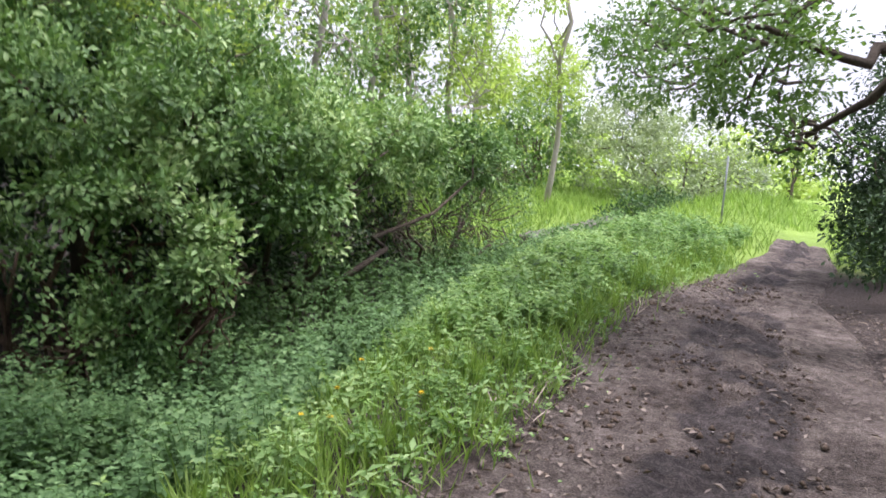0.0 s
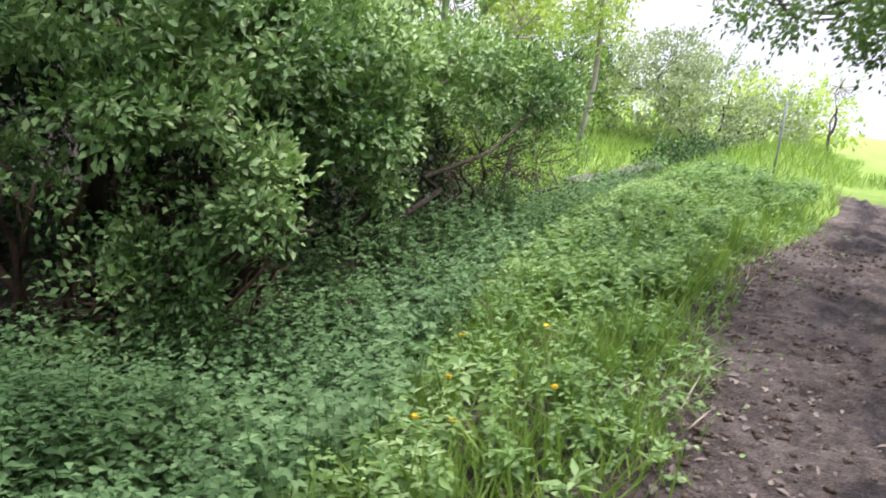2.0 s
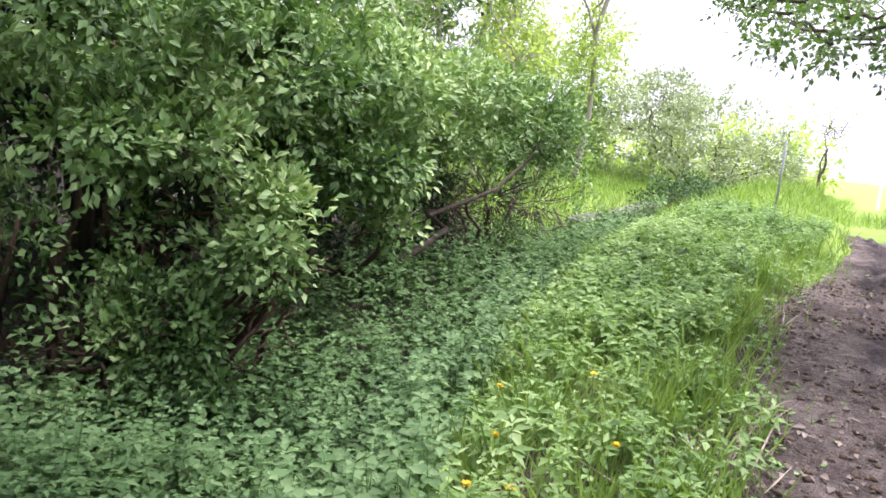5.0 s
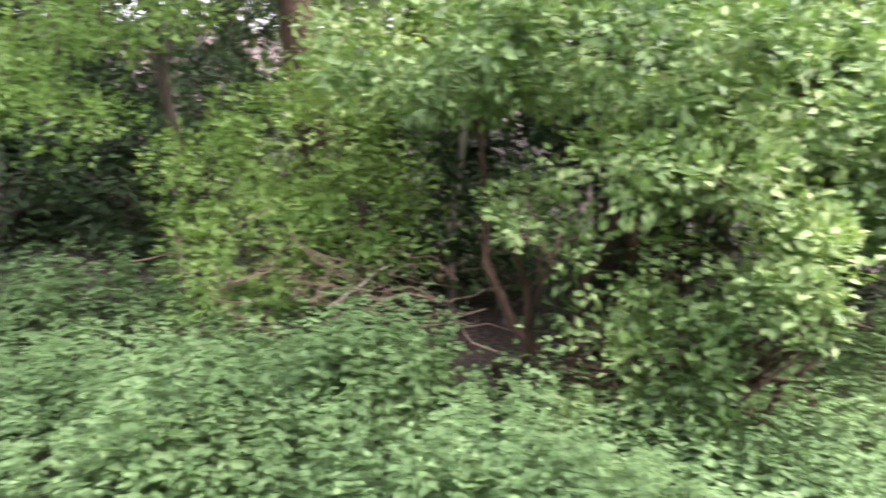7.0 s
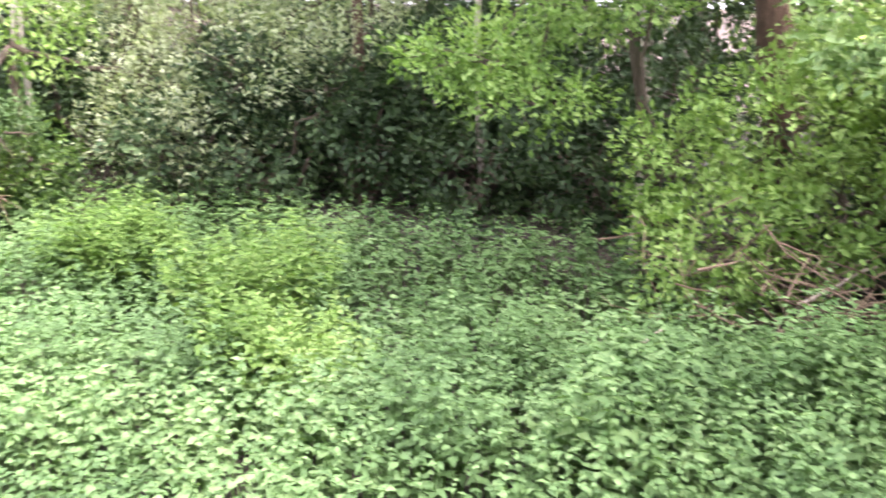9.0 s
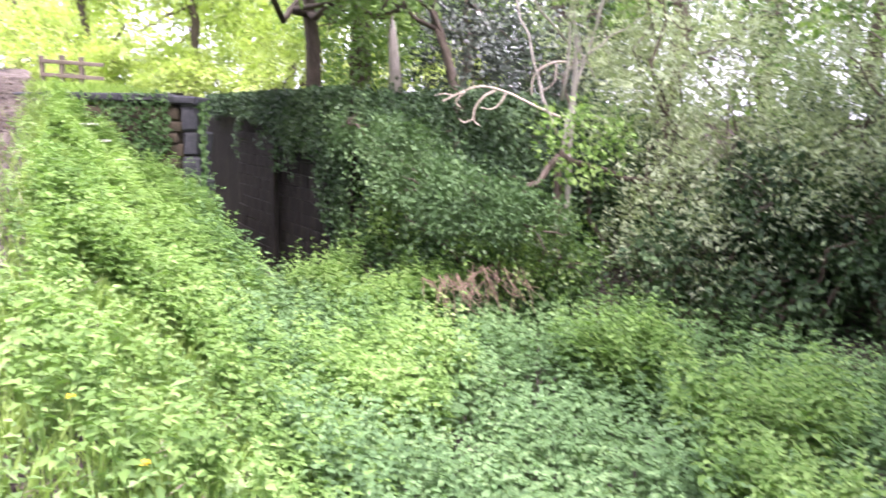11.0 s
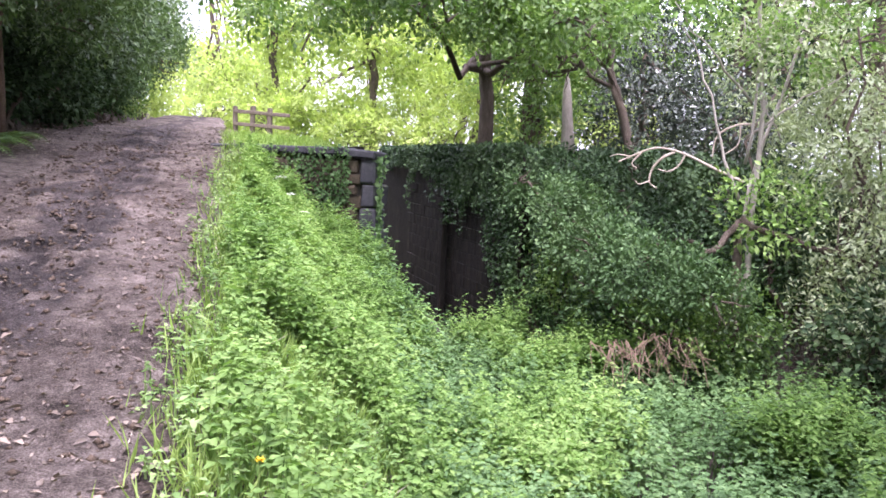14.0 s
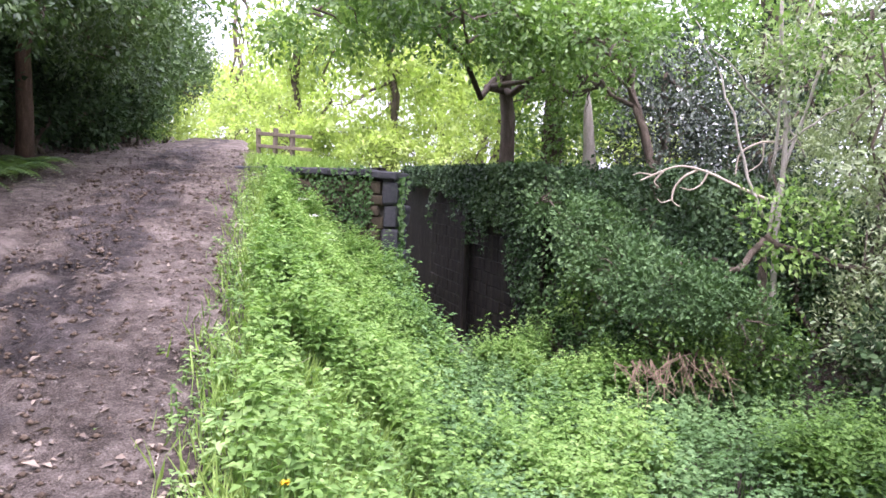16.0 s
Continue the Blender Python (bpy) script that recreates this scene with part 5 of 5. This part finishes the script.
# ---- past the bend ----
pole = thing("pole", "thin grey steel pole on the grass bank", "pole")
pz = float(ground_z(-8.75, 13.0))
v, f = tube([(-8.75, 13.0, pz - 0.1), (-8.82, 13.15, 0.3)], [0.021, 0.019], 10)
link_mesh("shaft", v, f, M_metal, pole, True)
yt = tree("sapling", "young open-branched tree on the bank", (-13.3, 21.5), (-13.2, 21.6, -0.6), 0.06, [(-13.2, 21.6, -0.1, 0.6, 0.6, 0.5)], 220, 0.08, M_sunlit, M_bark, 1, gap=0.3, seed=20, twigs=14)
stemless("round_bush", "large rounded grey-green bush across the meadow", [(-13.6, 17.2, -0.5, 1.5, 1.5, 1.3), (-14.8, 16.2, -0.3, 1.4, 1.4, 1.2), (-12.9, 18.3, -0.9, 1.1, 1.1, 0.9), (-15.5, 17.5, 0.3, 1.4, 1.4, 1.0)], 12000, 0.1, M_willow, gap=0.32, seed=21, foot=(-14, 17.3))
stemless("bush", "leafy bush beyond the meadow", [(-16.5, 14.5, -0.3, 1.6, 1.5, 1.3), (-17.5, 15.5, 0.4, 1.5, 1.5, 1.1)], 7000, 0.11, M_oak, gap=0.34, seed=22, foot=(-17, 15))
stemless("bush", "low dark bush on the canal side", [(-11.2, 13.3, -1.4, 0.7, 0.9, 0.4), (-11.9, 14.6, -1.4, 0.9, 0.9, 0.5)], 5000, 0.08, M_ivy_bramble, gap=0.32, seed=23, foot=(-11.6, 14))
for bx, by, h, m, cnt in ((-11.7, 7.3, 7, M_hawthorn, 2600), (-12.6, 8.5, 7, M_sunlit, 2600), (-11.0, 6.0, 7, M_hawthorn, 2800), (-13.2, 10.0, 7, M_sunlit, 3600), (-13.4, 12.6, 6, M_sunlit, 4500), (-14.5, 9.0, 8, M_sunlit, 3200), (-12.2, 5.2, 7.5, M_oak, 3500), (-15, 11.5, 8, M_sunlit, 3600)):
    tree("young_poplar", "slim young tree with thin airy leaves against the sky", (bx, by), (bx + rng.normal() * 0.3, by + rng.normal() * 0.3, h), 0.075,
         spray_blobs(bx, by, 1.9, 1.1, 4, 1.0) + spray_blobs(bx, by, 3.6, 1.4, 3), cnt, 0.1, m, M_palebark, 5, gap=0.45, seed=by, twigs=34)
stemless("hedge_shrub", "dense hedge beside the path in the dark shade leaf colour", [(x + 0.3, y + 0.1, z, a, b, c) for x, y, z, a, b, c in ((-4.3, 11.0, 0.1, 0.75, 0.8, 0.9), (-4.2, 10.7, 1.2, 0.8, 0.8, 0.7), (-5.3, 13.4, -0.1, 0.7, 0.9, 0.9), (-5.2, 13.0, 0.9, 0.7, 0.9, 0.6), (-3.9, 10.0, 0.5, 0.6, 0.8, 0.9), (-4.0, 10.2, 1.9, 0.8, 0.8, 0.4), (-4.3, 9.9, 0.25, 0.6, 0.6, 0.55), (-3.3, 8.3, 0.3, 0.4, 0.5, 0.5), (-4.1, 9.2, 1.0, 0.45, 0.5, 0.5), (-5.3, 11.7, -0.25, 0.45, 0.5, 0.5))], 24000, 0.065, M_shade, gap=0.3, seed=24, foot=(-4.4, 11.4))
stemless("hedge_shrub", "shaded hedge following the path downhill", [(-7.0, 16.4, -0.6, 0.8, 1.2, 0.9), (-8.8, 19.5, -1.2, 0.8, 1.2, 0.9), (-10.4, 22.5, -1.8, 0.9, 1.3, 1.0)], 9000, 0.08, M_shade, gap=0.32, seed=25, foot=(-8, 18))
tree("beech_tree", "tree on the bank with boughs hanging over the path", (-1.7, 7.0), (-1.9, 6.9, 5.0), 0.17,
     [(-3.6, 5.95, 1.8, 0.75, 0.6, 0.28), (-4.5, 6.6, 2.1, 0.8, 0.6, 0.22), (-2.9, 6.1, 1.85, 0.6, 0.6, 0.4), (-5.3, 7.2, 2.35, 0.7, 0.6, 0.2), (-2.8, 6.6, 1.35, 0.45, 0.5, 0.3), (-3.9, 6.8, 2.6, 1.0, 0.8, 0.35), (-2.6, 5.4, 2.2, 0.8, 0.7, 0.35)],
     8500, 0.055, M_oak, M_bark, 7, gap=0.42, seed=26, twigs=50, spread=0.12)
gate = thing("gate", "pale field gate posts at the end of the path", "gate")
for x, y in ((-13.9, 26.0), (-13.4, 26.3), (-13.6, 26.2)):
    gz = float(ground_z(x, y))
    v, f = tube([(x, y, gz - 0.1), (x, y, gz + 0.9)], [0.05, 0.05], 8)
    link_mesh("post", v, f, M_white, gate)
n = 900
s_ = rng.random(n)
pp = np.array([-9.0, 8.6]) + s_[:, None] * np.array([-1.4, 3.2]) + np.array([0.17, 0.06]) * (1 + 0.5 * rng.random(n))[:, None]
ivy_sheet("ivy", pp, ground_z(pp[:, 0], pp[:, 1]) + 0.55 * rng.random(n) ** 0.6, (0.9, 0.3, 0.4), "ivy and weeds over the low stone wall", 0.06, M_nettle, 0.03)
# low stone wall on the canal's far side
lw = thing("low_wall", "low grey stone wall half covered in plants", "wall")
la_, lb_ = np.array([-9.0, 8.6]), np.array([-10.4, 11.8])
ldir = (lb_ - la_) / np.linalg.norm(lb_ - la_)
lang = math.degrees(math.atan2(ldir[1], ldir[0]))
for c in range(3):
    s = 0.15 * (c % 2)
    while s < 3.3:
        w = 0.28 + 0.25 * rng.random()
        p = la_ + ldir * (s + w / 2)
        block("stone", (w - 0.02, 0.3, 0.155), pose(p[0], p[1], float(ground_z(p[0], p[1])) + 0.06 + 0.17 * c, 0, 0, lang + rng.normal()), M_stone, lw, 0.02)
        s += w
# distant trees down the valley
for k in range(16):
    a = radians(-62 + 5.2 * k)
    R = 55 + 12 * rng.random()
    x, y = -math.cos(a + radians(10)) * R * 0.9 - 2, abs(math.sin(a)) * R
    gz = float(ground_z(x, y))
    tree("distant_tree", "distant tree down the valley with haze in its leaf colour", (x, y), (x, y, gz + 4), 0.2, [(x, y, gz + 2.6, 2.4, 2.4, 2.2), (x + 1.5, y, gz + 1.8, 2, 2, 1.6)], 1500, 0.4, M_sunlit, M_bark, 2, gap=0.3, spread=0.6, seed=k, twigs=4)


# ---- flowers ----
def dandelion(x, y, h):
    z = float(ground_z(x, y))
    t = thing("dandelion", "yellow dandelion in the verge", "flower", (x, y, z), "dandelions on the verge")
    v, f = tube([(0, 0, 0), (0.01, 0.005, h * 0.6), (0.005, 0.01, h)], [0.003, 0.003, 0.003], 5)
    link_mesh("stem", v, f, M_stem, t)
    n = 40
    a = rng.random(n) * 6.28
    c, q = blades(np.tile([0.005, 0.01, h], (n, 1)), np.column_stack([np.cos(a), np.sin(a), rng.uniform(0.1, 1.2, n)]), np.tile([0, 0, 1.0], (n, 1)), 0.022, 0.008)
    fast_mesh("flower_head", c, q, M_yellow, t)


for x, y, h in ((-2.33, 1.85, 0.2), (-2.25, 1.98, 0.18), (-2.62, 2.2, 0.2), (-2.35, 2.6, 0.16), (-1.5, 0.9, 0.2), (-2.9, 3.0, 0.2), (-3.1, 2.6, 0.25), (-0.55, -3.55, 0.28), (-0.75, -3.2, 0.25)):
    dandelion(x, y, h)


def umbel(x, y, h):
    z = float(ground_z(x, y))
    t = thing("cow_parsley", "white cow parsley flower head on a thin stem", "flower", (x, y, z), "cow parsley on the bank")
    v, f = tube([(0, 0, 0), (0.02, 0.01, h * 0.6), (0.03, 0.02, h)], [0.005, 0.004, 0.003], 5)
    link_mesh("stem", v, f, M_stem, t)
    n = 60
    p = np.column_stack([0.03 + rng.normal(size=n) * 0.035, 0.02 + rng.normal(size=n) * 0.035, h + rng.random(n) * 0.02])
    c, q = blades(p, rng.normal(size=(n, 3)) * np.array([1, 1, 0.2]), np.tile([0, 0, 1.0], (n, 1)), 0.012, 0.01)
    fast_mesh("flower_head", c, q, M_white, t)


for x, y, h in ((-1.35, -9.0, 0.5), (-1.5, -9.2, 0.46), (-1.25, -9.4, 0.44), (-1.6, -9.6, 0.4)):
    umbel(x, y, h)
